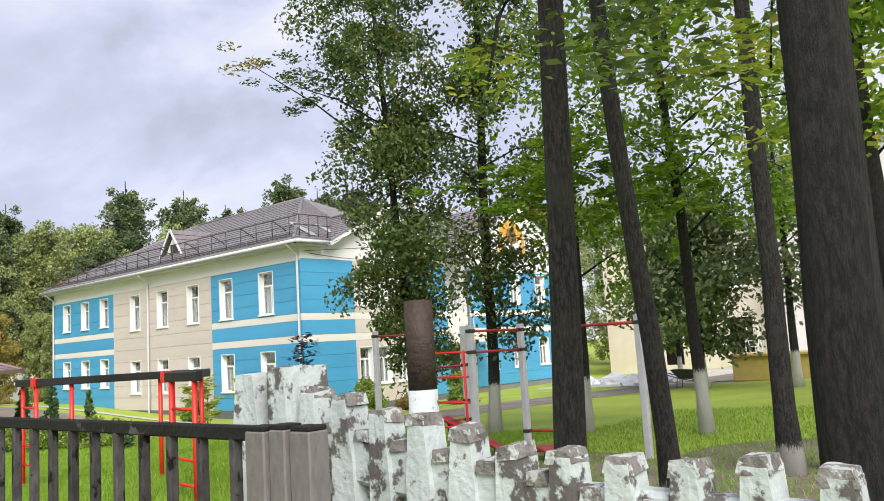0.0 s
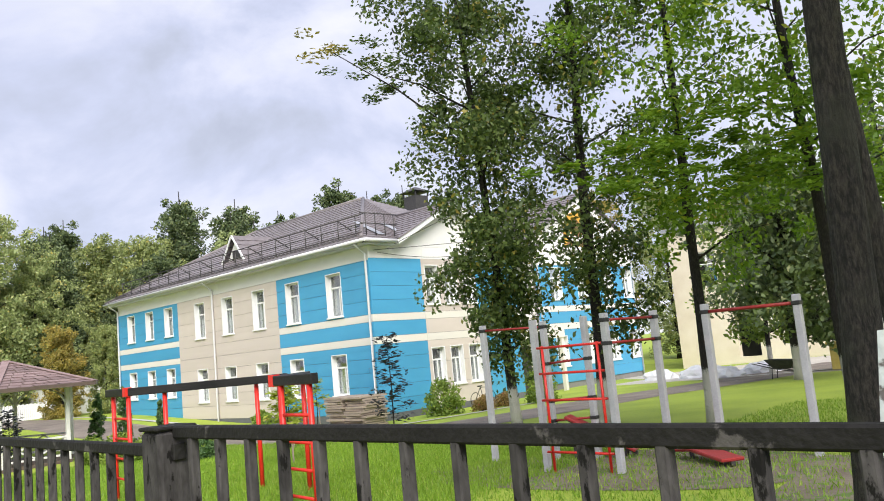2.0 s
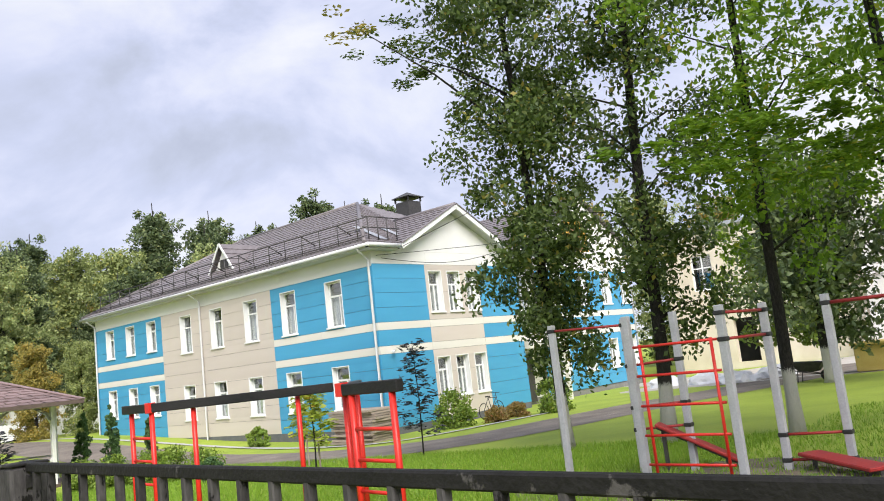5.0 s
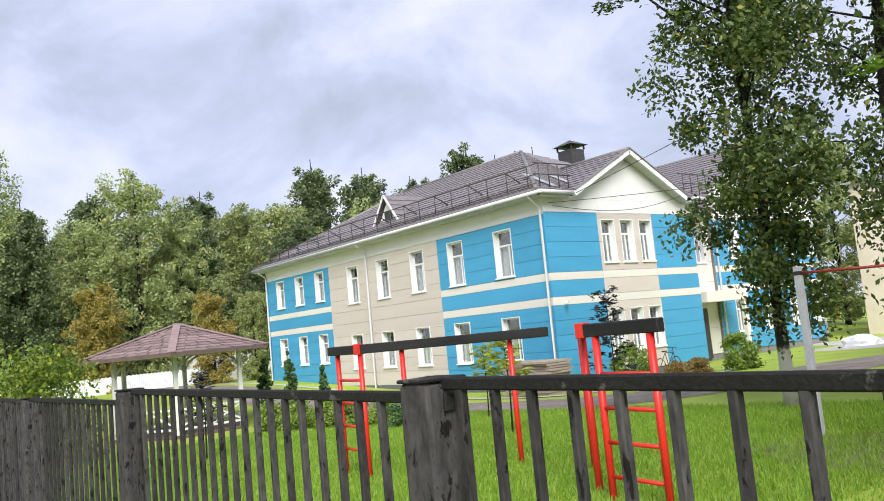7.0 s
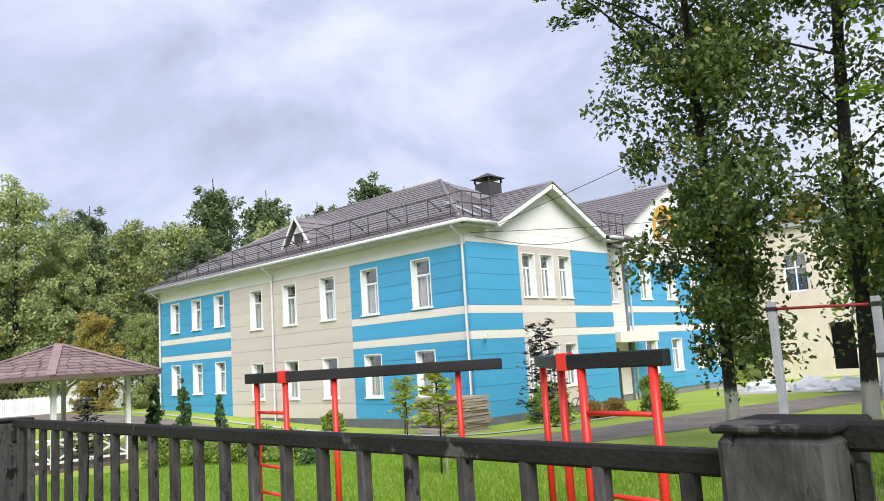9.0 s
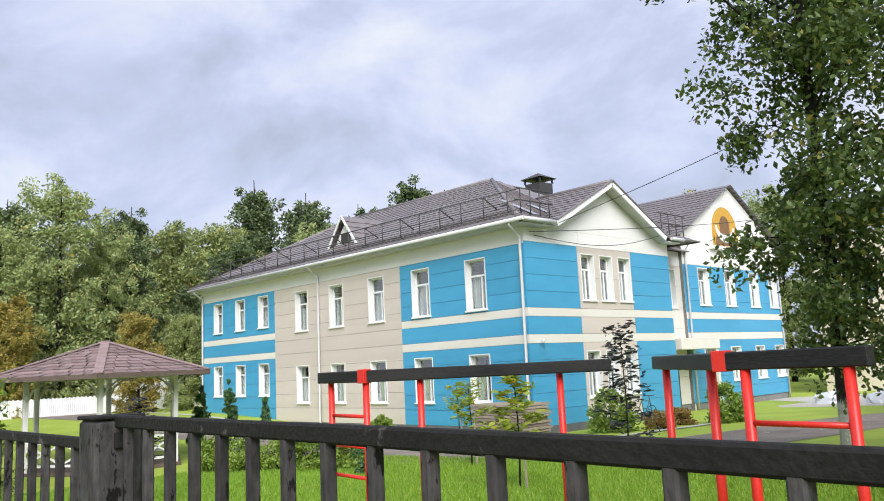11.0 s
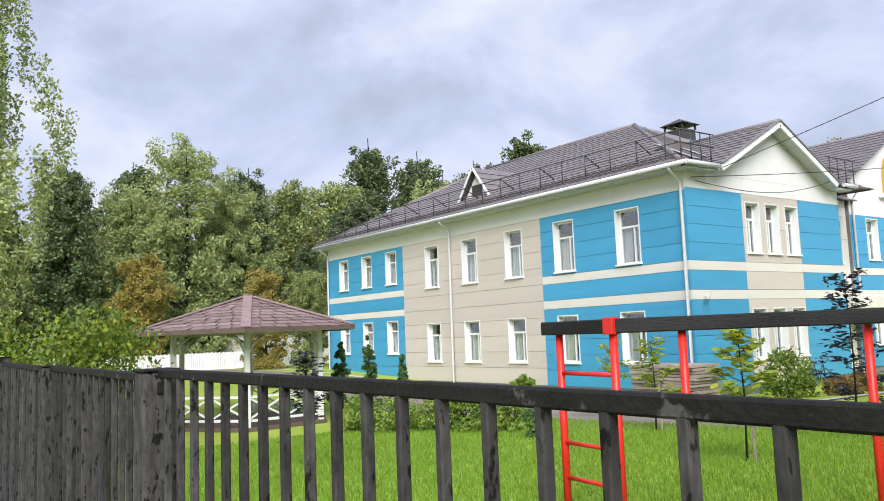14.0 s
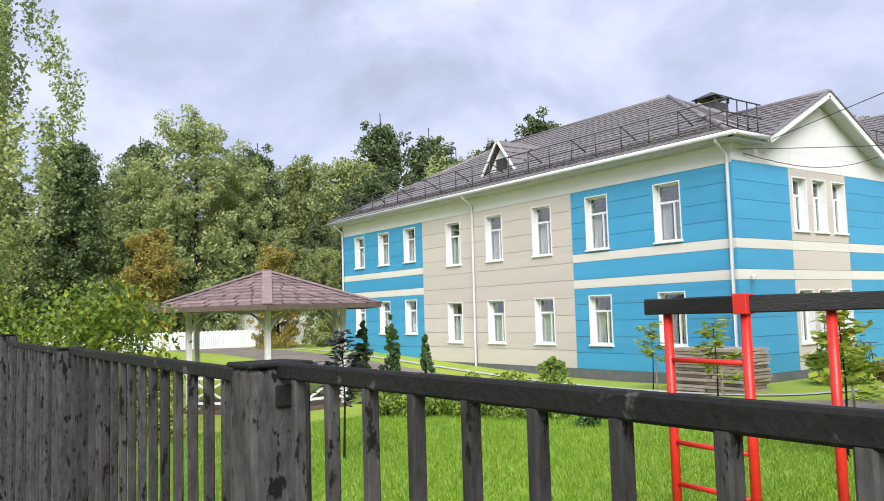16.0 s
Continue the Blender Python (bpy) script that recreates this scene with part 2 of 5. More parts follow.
YELLOWBOX = mottled("yellow_timber_box", (0.42, 0.31, 0.075), (0.52, 0.40, 0.13), 3, 0.8)
YELLOWWALL = mottled("pale_yellow_wall", (0.62, 0.58, 0.40), (0.70, 0.66, 0.48), 1.5, 0.8)
BLOCKWALL = mottled("white_block_wall", (0.60, 0.58, 0.54), (0.74, 0.72, 0.69), 0.8, 0.85, wear=(0.42, 0.38, 0.33), wear_at=0.64)
TANWALL = mottled("tan_wall", (0.62, 0.54, 0.41), (0.72, 0.65, 0.53), 1.2, 0.85)
GOLD = mottled("gold_mosaic", (0.50, 0.27, 0.03), (0.64, 0.37, 0.05), 6, 0.5)
BROWNPAINT = mottled("brown_mosaic", (0.16, 0.085, 0.035), (0.24, 0.13, 0.06), 6, 0.6)
CABLE = mottled("black_cable", (0.015, 0.015, 0.015), (0.03, 0.03, 0.03), 5, 0.6)
CARWHITE = mottled("car_paint", (0.50, 0.51, 0.53), (0.55, 0.56, 0.58), 2, 0.25, spread=0.5)
TYRE = mottled("tyre_rubber", (0.015, 0.015, 0.015), (0.025, 0.025, 0.025), 8, 0.8)
SIGNBLUE = mottled("blue_sign", (0.02, 0.18, 0.32), (0.03, 0.22, 0.38), 5, 0.5)
SHEET = mottled("white_plastic_sheet", (0.66, 0.66, 0.68), (0.80, 0.80, 0.82), 3, 0.4, bump=0.4)
FLOWER = leaf_material("dry_flowers", (0.20, 0.16, 0.04), (0.33, 0.20, 0.06), (0.45, 0.12, 0.10))
BARK = bark_material("dark_bark", (0.005, 0.004, 0.0035), (0.038, 0.030, 0.026))
BARKW = bark_material("limewashed_dark_bark", (0.008, 0.006, 0.005), (0.036, 0.030, 0.026), 1.15)
BARKM = bark_material("mossy_bark", (0.006, 0.005, 0.005), (0.056, 0.046, 0.039), 0.35, (0.034, 0.036, 0.026))
LEAF_LIME = leaf_material("linden_leaf", (0.034, 0.066, 0.016), (0.15, 0.21, 0.05), (0.34, 0.27, 0.05), shine=0.35)
LEAF_MAPLE = leaf_material("maple_leaf", (0.085, 0.175, 0.014), (0.26, 0.41, 0.032), (0.44, 0.42, 0.03), shine=0.5)
LEAF_YELLOW = leaf_material("yellowing_leaf", (0.24, 0.32, 0.035), (0.42, 0.46, 0.06), (0.5, 0.34, 0.03), shine=0.4)
LEAF_DARK = leaf_material("dark_leaf", (0.055, 0.09, 0.038), (0.17, 0.22, 0.085), (0.26, 0.26, 0.09), shine=0.2)
LEAF_BIRCH = leaf_material("birch_leaf", (0.22, 0.29, 0.1), (0.45, 0.5, 0.21), (0.5, 0.38, 0.07), shine=0.35)
LEAF_FOREST = leaf_material("forest_leaf", (0.15, 0.2, 0.065), (0.42, 0.47, 0.17), (0.5, 0.42, 0.09), shine=0.3)
LEAF_AUTUMN = leaf_material("autumn_leaf", (0.2, 0.19, 0.05), (0.46, 0.36, 0.08), (0.42, 0.24, 0.03), shine=0.3)
LEAF_THUJA = leaf_material("thuja_leaf", (0.045, 0.10, 0.030), (0.095, 0.18, 0.050), (0.09, 0.15, 0.04), shine=0.15)
LEAF_HEDGE = leaf_material("hedge_leaf", (0.12, 0.20, 0.025), (0.27, 0.37, 0.055), (0.28, 0.28, 0.05), shine=0.3)
LEAF_PURPLE = leaf_material("purple_leaf", (0.012, 0.016, 0.020), (0.028, 0.030, 0.030), (0.05, 0.04, 0.03), shine=0.1)
LEAF_BUSH = leaf_material("bush_leaf", (0.05, 0.1, 0.012), (0.24, 0.32, 0.03), (0.62, 0.54, 0.05), shine=0.35)
BLADE = leaf_material("grass_blade", (0.14, 0.26, 0.018), (0.28, 0.44, 0.040), (0.40, 0.42, 0.09), shine=0.35)


def glass_material():
    m, n, l, b = material("window_glass", 0.04)
    b.inputs["Base Color"].default_value = (0.9, 0.95, 0.95, 1)
    b.inputs["Transmission Weight"].default_value = 1.0
    b.inputs["IOR"].default_value = 1.1
    gl = n.new("ShaderNodeBsdfGlossy")
    gl.inputs["Roughness"].default_value = 0.03
    tp = n.new("ShaderNodeBsdfTransparent")
    tp.inputs["Color"].default_value = (0.80, 0.84, 0.84, 1)
    mx = n.new("ShaderNodeMixShader")
    mx.inputs[0].default_value = 0.18
    l.new(tp.outputs[0], mx.inputs[1])
    l.new(gl.outputs[0], mx.inputs[2])
    l.new(mx.outputs[0], n["Material Output"].inputs["Surface"])
    return m


GLASS = glass_material()


# ---- mesh helpers ----
def box(bm, x0, x1, y0, y1, z0, z1, bevel=0.0):
    r = bmesh.ops.create_cube(bm, size=1.0)
    bmesh.ops.scale(bm, vec=(x1 - x0, y1 - y0, z1 - z0), verts=r["verts"])
    bmesh.ops.translate(bm, vec=((x0 + x1) / 2, (y0 + y1) / 2, (z0 + z1) / 2), verts=r["verts"])
    if bevel:
        es = list({e for v in r["verts"] for e in v.link_edges})
        bmesh.ops.bevel(bm, geom=es, offset=bevel, segments=1, affect="EDGES")
    return bm


def beam(bm, a, b, w, h, bevel=0.0):
    """A straight timber from a to b, w wide and h high."""
    a, b = Vector(a), Vector(b)
    r = bmesh.ops.create_cube(bm, size=1.0)
    d = b - a
    bmesh.ops.scale(bm, vec=(w, h, d.length), verts=r["verts"])
    if bevel:
        es = list({e for v in r["verts"] for e in v.link_edges})
        g = bmesh.ops.bevel(bm, geom=es, offset=bevel, segments=1, affect="EDGES")
        vs = list({v for f in g["faces"] for v in f.verts} | {v for v in r["verts"] if v.is_valid})
    else:
        vs = r["verts"]
    up = Vector((0, 0, 1)) if abs(d.normalized().z) < 0.95 else Vector((0, 1, 0))
    z = d.normalized()
    x = up.cross(z).normalized()
    y = z.cross(x)
    m = Matrix((x, y, z)).transposed().to_4x4()
    m.translation = (a + b) / 2
    bmesh.ops.transform(bm, matrix=m, verts=vs)
    return bm


def tube(bm, pts, radii, seg=8, cap=True, rough=0.0):
    """A tapered tube along points."""
    rings = []
    pts = [Vector(p) for p in pts]
    for i, p in enumerate(pts):
        d = (pts[min(i + 1, len(pts) - 1)] - pts[max(i - 1, 0)]).normalized()
        x = d.orthogonal().normalized() if abs(d.z) < 0.9 else Vector((1, 0, 0))
        x = (x - d * x.dot(d)).normalized()
        y = d.cross(x)
        ring = []
        for k in range(seg):
            a = 2 * math.pi * k / seg
            q = radii[i] * (1 + (rough * noise.noise((3 * math.cos(a), 3 * math.sin(a), p.z * 1.2 + p.x)) if rough else 0))
            ring.append(bm.verts.new(p + (x * math.cos(a) + y * math.sin(a)) * q))
        rings.append(ring)
    for a, b in zip(rings, rings[1:]):
        for k in range(seg):
            f = bm.faces.new((a[k], a[(k + 1) % seg], b[(k + 1) % seg], b[k]))
            f.smooth = True
    if cap:
        bm.faces.new(rings[0][::-1])
        bm.faces.new(rings[-1])
    return bm


def mesh_of(name, bm, mat):
    me = bpy.data.meshes.new(name)
    bm.normal_update()
    bm.to_mesh(me)
    bm.free()
    me.materials.append(mat)
    return me


def part(name, bm, mat, parent=None, label=""):
    ob = new(name, mesh_of(name, bm, mat))
    if parent is not None:
        ob.parent = parent
    if label:
        ob["label"] = label
    return ob


def thing(name, at=(0, 0, 0), label="", category="", group="", kind=""):
    ob = new(name)
    ob.location = at
    return tagged(ob, label, category, group, kind)


def boxpart(name, parent, mat, x0, x1, y0, y1, z0, z1, bevel=0.0, label=""):
    return part(name, box(bmesh.new(), x0, x1, y0, y1, z0, z1, bevel), mat, parent, label)


def ground_z(x, y=0.0):
    """The lawn falls gently towards the building."""
    s = 0.034 * x
    s = -1.05 + math.log1p(math.exp((s + 1.05) * 12)) / 12
    k = min(1.0, max(0.0, (-30 - x) / 24))
    return min(s + 0.85 * k * k * (3 - 2 * k), 0.12)


def prism(bm, poly, y0, y1):
    """Extrudes a polygon in x, z from y0 to y1."""
    a = [bm.verts.new((x, y0, z)) for x, z in poly]
    b = [bm.verts.new((x, y1, z)) for x, z in poly]
    bm.faces.new(a)
    bm.faces.new(b[::-1])
    for i in range(len(poly)):
        j = (i + 1) % len(poly)
        bm.faces.new((a[j], a[i], b[i], b[j]))
    bmesh.ops.recalc_face_normals(bm, faces=bm.faces[:])
    return bm


UNIT = {}


def panel(name, parent, mat, x0, x1, y0, y1, z0, z1):
    """A bevelled block that shares its mesh with all blocks of its material."""
    if mat.name not in UNIT:
        bm = box(bmesh.new(), -0.5, 0.5, -0.5, 0.5, -0.5, 0.5)
        UNIT[mat.name] = mesh_of(name, bm, mat)
    ob = new(name, UNIT[mat.name])
    ob.parent = parent
    ob.location = ((x0 + x1) / 2, (y0 + y1) / 2, (z0 + z1) / 2)
    ob.scale = (x1 - x0, y1 - y0, z1 - z0)
    return ob


# ---- ground ----
def ground():
    xs = np.unique(np.concatenate([np.arange(-60, 24, 1.0), np.linspace(-900, -60, 22), np.linspace(24, 900, 22)]))
    ys = np.unique(np.concatenate([np.arange(-12, 50, 2.0), np.linspace(-900, -12, 18), np.linspace(50, 900, 22)]))
    v = [(float(x), float(y), ground_z(x)) for y in ys for x in xs]
    nx = len(xs)
    f = [(j * nx + i, j * nx + i + 1, (j + 1) * nx + i + 1, (j + 1) * nx + i) for j in range(len(ys) - 1) for i in range(nx - 1)]
    me = bpy.data.meshes.new("ground")
    me.from_pydata(v, [], f)
    me.materials.append(GRASS)
    tagged(new("ground", me), "bright green mown lawn falling gently to the building", "lawn", kind="structure")


def ribbon(name, pts, width, mat, lift, label, category):
    """A strip of paving that follows the ground along a smooth line."""
    P = [Vector(p) for p in pts]
    line = []
    for i in range(len(P) - 1):
        a, b, c, d = P[max(i - 1, 0)], P[i], P[i + 1], P[min(i + 2, len(P) - 1)]
        for k in range(8):
            t = k / 8
            line.append(0.5 * (2 * b + (c - a) * t + (2 * a - 5 * b + 4 * c - d) * t * t + (3 * b - a - 3 * c + d) * t ** 3))
    line.append(P[-1])
    bm = bmesh.new()
    rows = []
    for i, p in enumerate(line):
        d = (line[min(i + 1, len(line) - 1)] - line[max(i - 1, 0)]).normalized()
        nrm = Vector((-d.y, d.x))
        row = []
        for s in (-1, -0.5, 0, 0.5, 1):
            w = width / 2 * (1 + 0.06 * noise.noise((p.x * 0.6, p.y * 0.6, s)))
            q = p + nrm * s * w
            row.append(bm.verts.new((q.x, q.y, ground_z(q.x) + lift)))
        rows.append(row)
    for a, b in zip(rows, rows[1:]):
        for k in range(4):
            bm.faces.new((a[k], b[k], b[k + 1], a[k + 1]))
    bmesh.ops.recalc_face_normals(bm, faces=bm.faces[:])
    ob = part(name, bm, mat)
    tagged(ob, label, category, kind="structure")


def patch(name, cx, cy, rx, ry, mat, lift, label, category):
    bm = bmesh.new()
    c = bm.verts.new((cx, cy, ground_z(cx) + lift))
    prev = [c] * 48
    for ring in (0.35, 0.7, 1.0):
        cur = []
        for k in range(48):
            a = 2 * math.pi * k / 48
            w = ring * (1 + 0.22 * noise.noise((math.cos(a) * 2, math.sin(a) * 2, cx)))
            x, y = cx + rx * w * math.cos(a), cy + ry * w * math.sin(a)
            cur.append(bm.verts.new((x, y, ground_z(x) + lift)))
        for k in range(48):
            j = (k + 1) % 48
            bm.faces.new((c, cur[k], cur[j]) if ring == 0.35 else (prev[k], cur[k], cur[j], prev[j]))
        prev = cur
    tagged(part(name, bm, mat), label, category, kind="structure")


ground()
ribbon("road", [(-70, 17.0), (-45, 17.2), (-32, 16.4), (-25, 16.2), (-20.6, 17.8), (-18.9, 21.5), (-18.0, 26), (-16, 31), (-14, 40)], 3.9, ASPHALT, 0.012, "worn grey-brown asphalt drive curving past the building", "road")
ribbon("pavement", [(-70, 19.9), (-45, 20.2), (-34, 20.0), (-27.2, 19.2), (-24.5, 19.4), (-23.5, 21), (-23, 24), (-22.4, 28)], 0.35, KERB, 0.03, "pale concrete kerb strip beside the drive", "kerb")
patch("soil", -8.6, 10.6, 3.6, 1.9, DIRT, 0.010, "trodden bare soil under the exercise bars", "soil")
patch("soil_patch", -2.6, 9.5, 3.2, 5.0, DIRT, 0.016, "bare soil with thin grass under the trees", "soil")
patch("yard", -12, 41, 15, 9.0, YARD, 0.006, "pale dusty building yard beside the block wall", "yard")
ribbon("pavement_strip", [(-19, 33.5), (-12, 33.2), (-4, 32.8), (6, 31.5)], 0.5, KERB, 0.035, "pale kerb edging the far lawn", "kerb")
ribbon("footway", [(-60, -0.5), (-30, 0.0), (-12, 0.2), (0, -0.4), (20, -1.0)], 1.7, ASPHALT, 0.008, "grey asphalt footway along the fence", "pavement")


# ---- blue and beige building ----
FX0, FX1, FY, GX, GY1 = -51.1, -26.85, 21.75, -26.85, 31.2
EAVE = 6.42


def window_unit(parent, axis, u, w, z0, z1, plane):
    """A white window set deep in its reveal: frame, mullions, panes, curtains and sill.
    axis 'x': the wall faces -y; axis 'y': the wall faces +x."""
    win = new("window")
    win.parent = parent
    if axis == "x":
        win.location = (u, plane, z0)
    else:
        win.location, win.rotation_euler = (plane, u, z0), (0, 0, radians(90))
    h = z1 - z0
    d = 0.30
    bm = bmesh.new()
    t = 0.035
    box(bm, -w / 2, -w / 2 + t, -0.035, d, 0, h)
    box(bm, w / 2 - t, w / 2, -0.035, d, 0, h)
    box(bm, -w / 2 + t, w / 2 - t, -0.035, d, h - t, h)
    part("reveal", bm, WHITE, win)
    boxpart("sill", win, WHITE, -w / 2 - 0.04, w / 2 + 0.04, -0.09, d, -0.03, t, 0.008)
    bm = bmesh.new()
    f = 0.06
    i = w / 2 - t
    box(bm, -i, -i + f, d - 0.10, d - 0.03, t, h - t)
    box(bm, i - f, i, d - 0.10, d - 0.03, t, h - t)
    box(bm, -i + f, i - f, d - 0.10, d - 0.03, t, t + f)
    box(bm, -i + f, i - f, d - 0.10, d - 0.03, h - t - f, h - t)
    tr = h * 0.66
    box(bm, -i + f, i - f, d - 0.11, d - 0.02, tr, tr + 0.07)
    box(bm, w * 0.08, w * 0.08 + 0.06, d - 0.105, d - 0.025, t + f, tr)
    part("window_frame", bm, WHITE, win)
    for a, b, c, e in ((-i + f, w * 0.08, t + f, tr), (w * 0.08 + 0.06, i - f, t + f, tr), (-i + f, i - f, tr + 0.07, h - t - f)):
        p = boxpart("pane", win, GLASS, a, b, d - 0.075, d - 0.065, c, e)
        p.visible_shadow = False
    bm = bmesh.new()
    for s in (-1, 1):
        for k in range(5):
            x0 = s * (i - f) * (0.25 + 0.15 * k)
            box(bm, min(x0, x0 + s * 0.09), max(x0, x0 + s * 0.09), d + 0.05 + 0.02 * (k % 2), d + 0.08 + 0.02 * (k % 2), t, tr + 0.1)
    part("curtain", bm, CURTAIN, win)
    # panel close behind the curtains, painted dark for the unlit room
    boxpart("room_shade_panel", win, ROOM_SHADE, -w / 2, w / 2, d + 0.55, d + 0.60, -0.1, h + 0.1)
    return win


def split(zones, holes):
    """Cuts coloured zones (u0, u1, v0, v1, material) into panels that leave out the holes."""
    out = []
    for u0, u1, v0, v1, mat, row, length in zones:
        n = max(1, round((v1 - v0) / row))
        for r in range(n):
            a, b = v0 + (v1 - v0) * r / n, v0 + (v1 - v0) * (r + 1) / n
            cuts = sorted({a, b, *[z for h in holes for z in h[2:4] if a < z < b and h[1] > u0 and h[0] < u1]})
            for c, d in zip(cuts, cuts[1:]):
                m = (c + d) / 2
                edges = [u0]
                for h in sorted(holes):
                    if h[2] < m < h[3] and h[1] > u0 and h[0] < u1:
                        edges += [h[0], h[1]]
                edges.append(u1)
                for s, e in zip(edges[::2], edges[1::2]):
                    k = max(1, round((e - s) / length)) if len(edges) == 2 else 1
                    for q in range(k):
                        p0, p1 = s + (e - s) * q / k, s + (e - s) * (q + 1) / k
                        if p1 - p0 > 0.01:
                            out.append((p0, p1, c, d, mat, c > a + 1e-6, d < b - 1e-6))
    return out


FACADE_WIN = [(-49.3, 1.0, 4.0, 5.66), (-46.88, 1.0, 4.0, 5.66), (-44.52, 1.0, 4.0, 5.66), (-49.3, 1.0, 0.58, 2.22), (-46.88, 1.0, 0.58, 2.22), (-44.52, 1.0, 0.58, 2.22)]
for u_ in (-41.0, -38.17, -35.27, -32.4, -29.3):
    FACADE_WIN += [(u_, 1.08, 3.60, 5.55), (u_, 1.08, 0.22, 2.0)]
GABLE_WIN = [(y_, 0.85, z_, z_ + h_) for y_ in (25.36, 26.56, 27.80) for z_, h_ in ((3.82, 1.80), (0.2, 1.75))]


def cladding(parent, axis, plane, zones, windows):
    holes = [(u - w / 2, u + w / 2, z0, z1) for u, w, z0, z1 in windows]
    g = 0.006
    for u0, u1, v0, v1, mat, lo, hi in split(zones, holes):
        a, b, c, d = u0 + (g / 2), u1 - (g / 2), v0 + (0 if lo else g), v1 - (0 if hi else g)
        if axis == "x":
            panel("panel", parent, mat, a, b, plane - 0.02, plane + 0.03, c, d)
        else:
            panel("panel", parent, mat, plane - 0.03, plane + 0.02, a, b, c, d)
    for u, w, z0, z1 in windows:
        window_unit(parent, axis, u, w, z0, z1, plane)


def wall_solid(parent, axis, plane, u0, u1, z0, z1, windows, name="wall"):
    """The wall behind the cladding, with real openings."""
    holes = [(u - w / 2, u + w / 2, a, b) for u, w, a, b in windows]
    bm = bmesh.new()
    us = sorted({u0, u1, *[h[0] for h in holes], *[h[1] for h in holes]})
    for a, b in zip(us, us[1:]):
        m = (a + b) / 2
        hs = sorted((h[2], h[3]) for h in holes if h[0] < m < h[1])
        zs = [z0] + [z for h in hs for z in h] + [z1]
        for c, d in zip(zs[::2], zs[1::2]):
            if d - c > 0.001:
                if axis == "x":
                    box(bm, a, b, plane + 0.03, plane + 0.33, c, d)
                else:
                    box(bm, plane - 0.33, plane - 0.03, a, b, c, d)
    bmesh.ops.remove_doubles(bm, verts=bm.verts[:], dist=0.0005)
    return part(name, bm, BACKING, parent)


building = thing("kindergarten_building", (0, 0, 0), "two-storey blue and beige panelled building with grey hipped roof", "building")
ZB = -0.62
XA, XB = -43.42, -33.65
ROWH = 0.62
zones_front = [(FX0, FX1, 5.80, EAVE, FRIEZE, 0.7, 3.0), (XA, XB, ZB, 5.80, BEIGE, ROWH, 9.8)]
for a_, b_, o_ in ((FX0, XA, 0.16), (XB, FX1, 0.0)):
    zones_front += [(a_, b_, 3.52 + o_, 5.80, BLUE, ROWH, 9), (a_, b_, 3.21 + o_, 3.52 + o_, CREAM, 0.4, 4), (a_, b_, 2.58 + o_, 3.21 + o_, BLUE, 0.7, 9), (a_, b_, 2.26 + o_, 2.58 + o_, CREAM, 0.4, 4), (a_, b_, ZB, 2.26 + o_, BLUE, ROWH, 9)]
cladding(building, "x", FY, zones_front, FACADE_WIN)
zones_side = [(FY - 0.02, GY1, 5.88, EAVE, FRIEZE, 0.7, 3.2), (24.76, 28.3, 3.52, 5.88, BEIGE, 1.2, 4), (24.76, 28.3, 3.21, 3.52, CREAM, 0.4, 4), (24.76, 28.3, 2.58, 3.21, BEIGE, 0.7, 4), (24.76, 28.3, 2.26, 2.58, CREAM, 0.4, 4), (24.76, 28.3, ZB, 2.26, BEIGE, 1.0, 4)]
for a_, b_ in ((FY - 0.02, 24.76), (28.3, GY1)):
    zones_side += [(a_, b_, 3.52, 5.88, BLUE, ROWH, 4), (a_, b_, 3.21, 3.52, CREAM, 0.4, 4), (a_, b_, 2.58, 3.21, BLUE, 0.7, 4), (a_, b_, 2.26, 2.58, CREAM, 0.4, 4), (a_, b_, ZB, 2.26, BLUE, ROWH, 4)]
cladding(building, "y", GX, zones_side, GABLE_WIN)
wall_solid(building, "x", FY, FX0, FX1 - 0.35, -1.2, EAVE, FACADE_WIN)
wall_solid(building, "y", GX, FY + 0.03, GY1, -1.2, EAVE, GABLE_WIN)
boxpart("plinth", building, PLINTH, FX0, FX1 + 0.005, FY - 0.015, FY + 0.03, -1.3, ZB)
boxpart("plinth", building, PLINTH, GX - 0.03, GX + 0.015, FY + 0.03, GY1, -1.3, ZB)
boxpart("wall", building, FRIEZE, FX0, FX0 + 0.3, FY + 0.33, 33.0, -1.2, EAVE)
boxpart("wall", building, FRIEZE, FX0, GX - 2, 33.0, 33.3, -1.2, EAVE)
# gable triangle over the side bay
bm = bmesh.new()
v_ = [bm.verts.new((x, y, z)) for x in (GX - 0.15, GX + 0.018) for y, z in ((22.9, EAVE), (30.5, EAVE), (30.45, 6.55), (26.7, 8.30), (22.95, 6.55))]
bm.faces.new(v_[:5]), bm.faces.new(v_[5:][::-1])
for k in range(5):
    bm.faces.new((v_[k], v_[5 + k], v_[5 + (k + 1) % 5], v_[(k + 1) % 5]))
bmesh.ops.recalc_face_normals(bm, faces=bm.faces[:])
part("gable_wall", bm, FRIEZE, building)


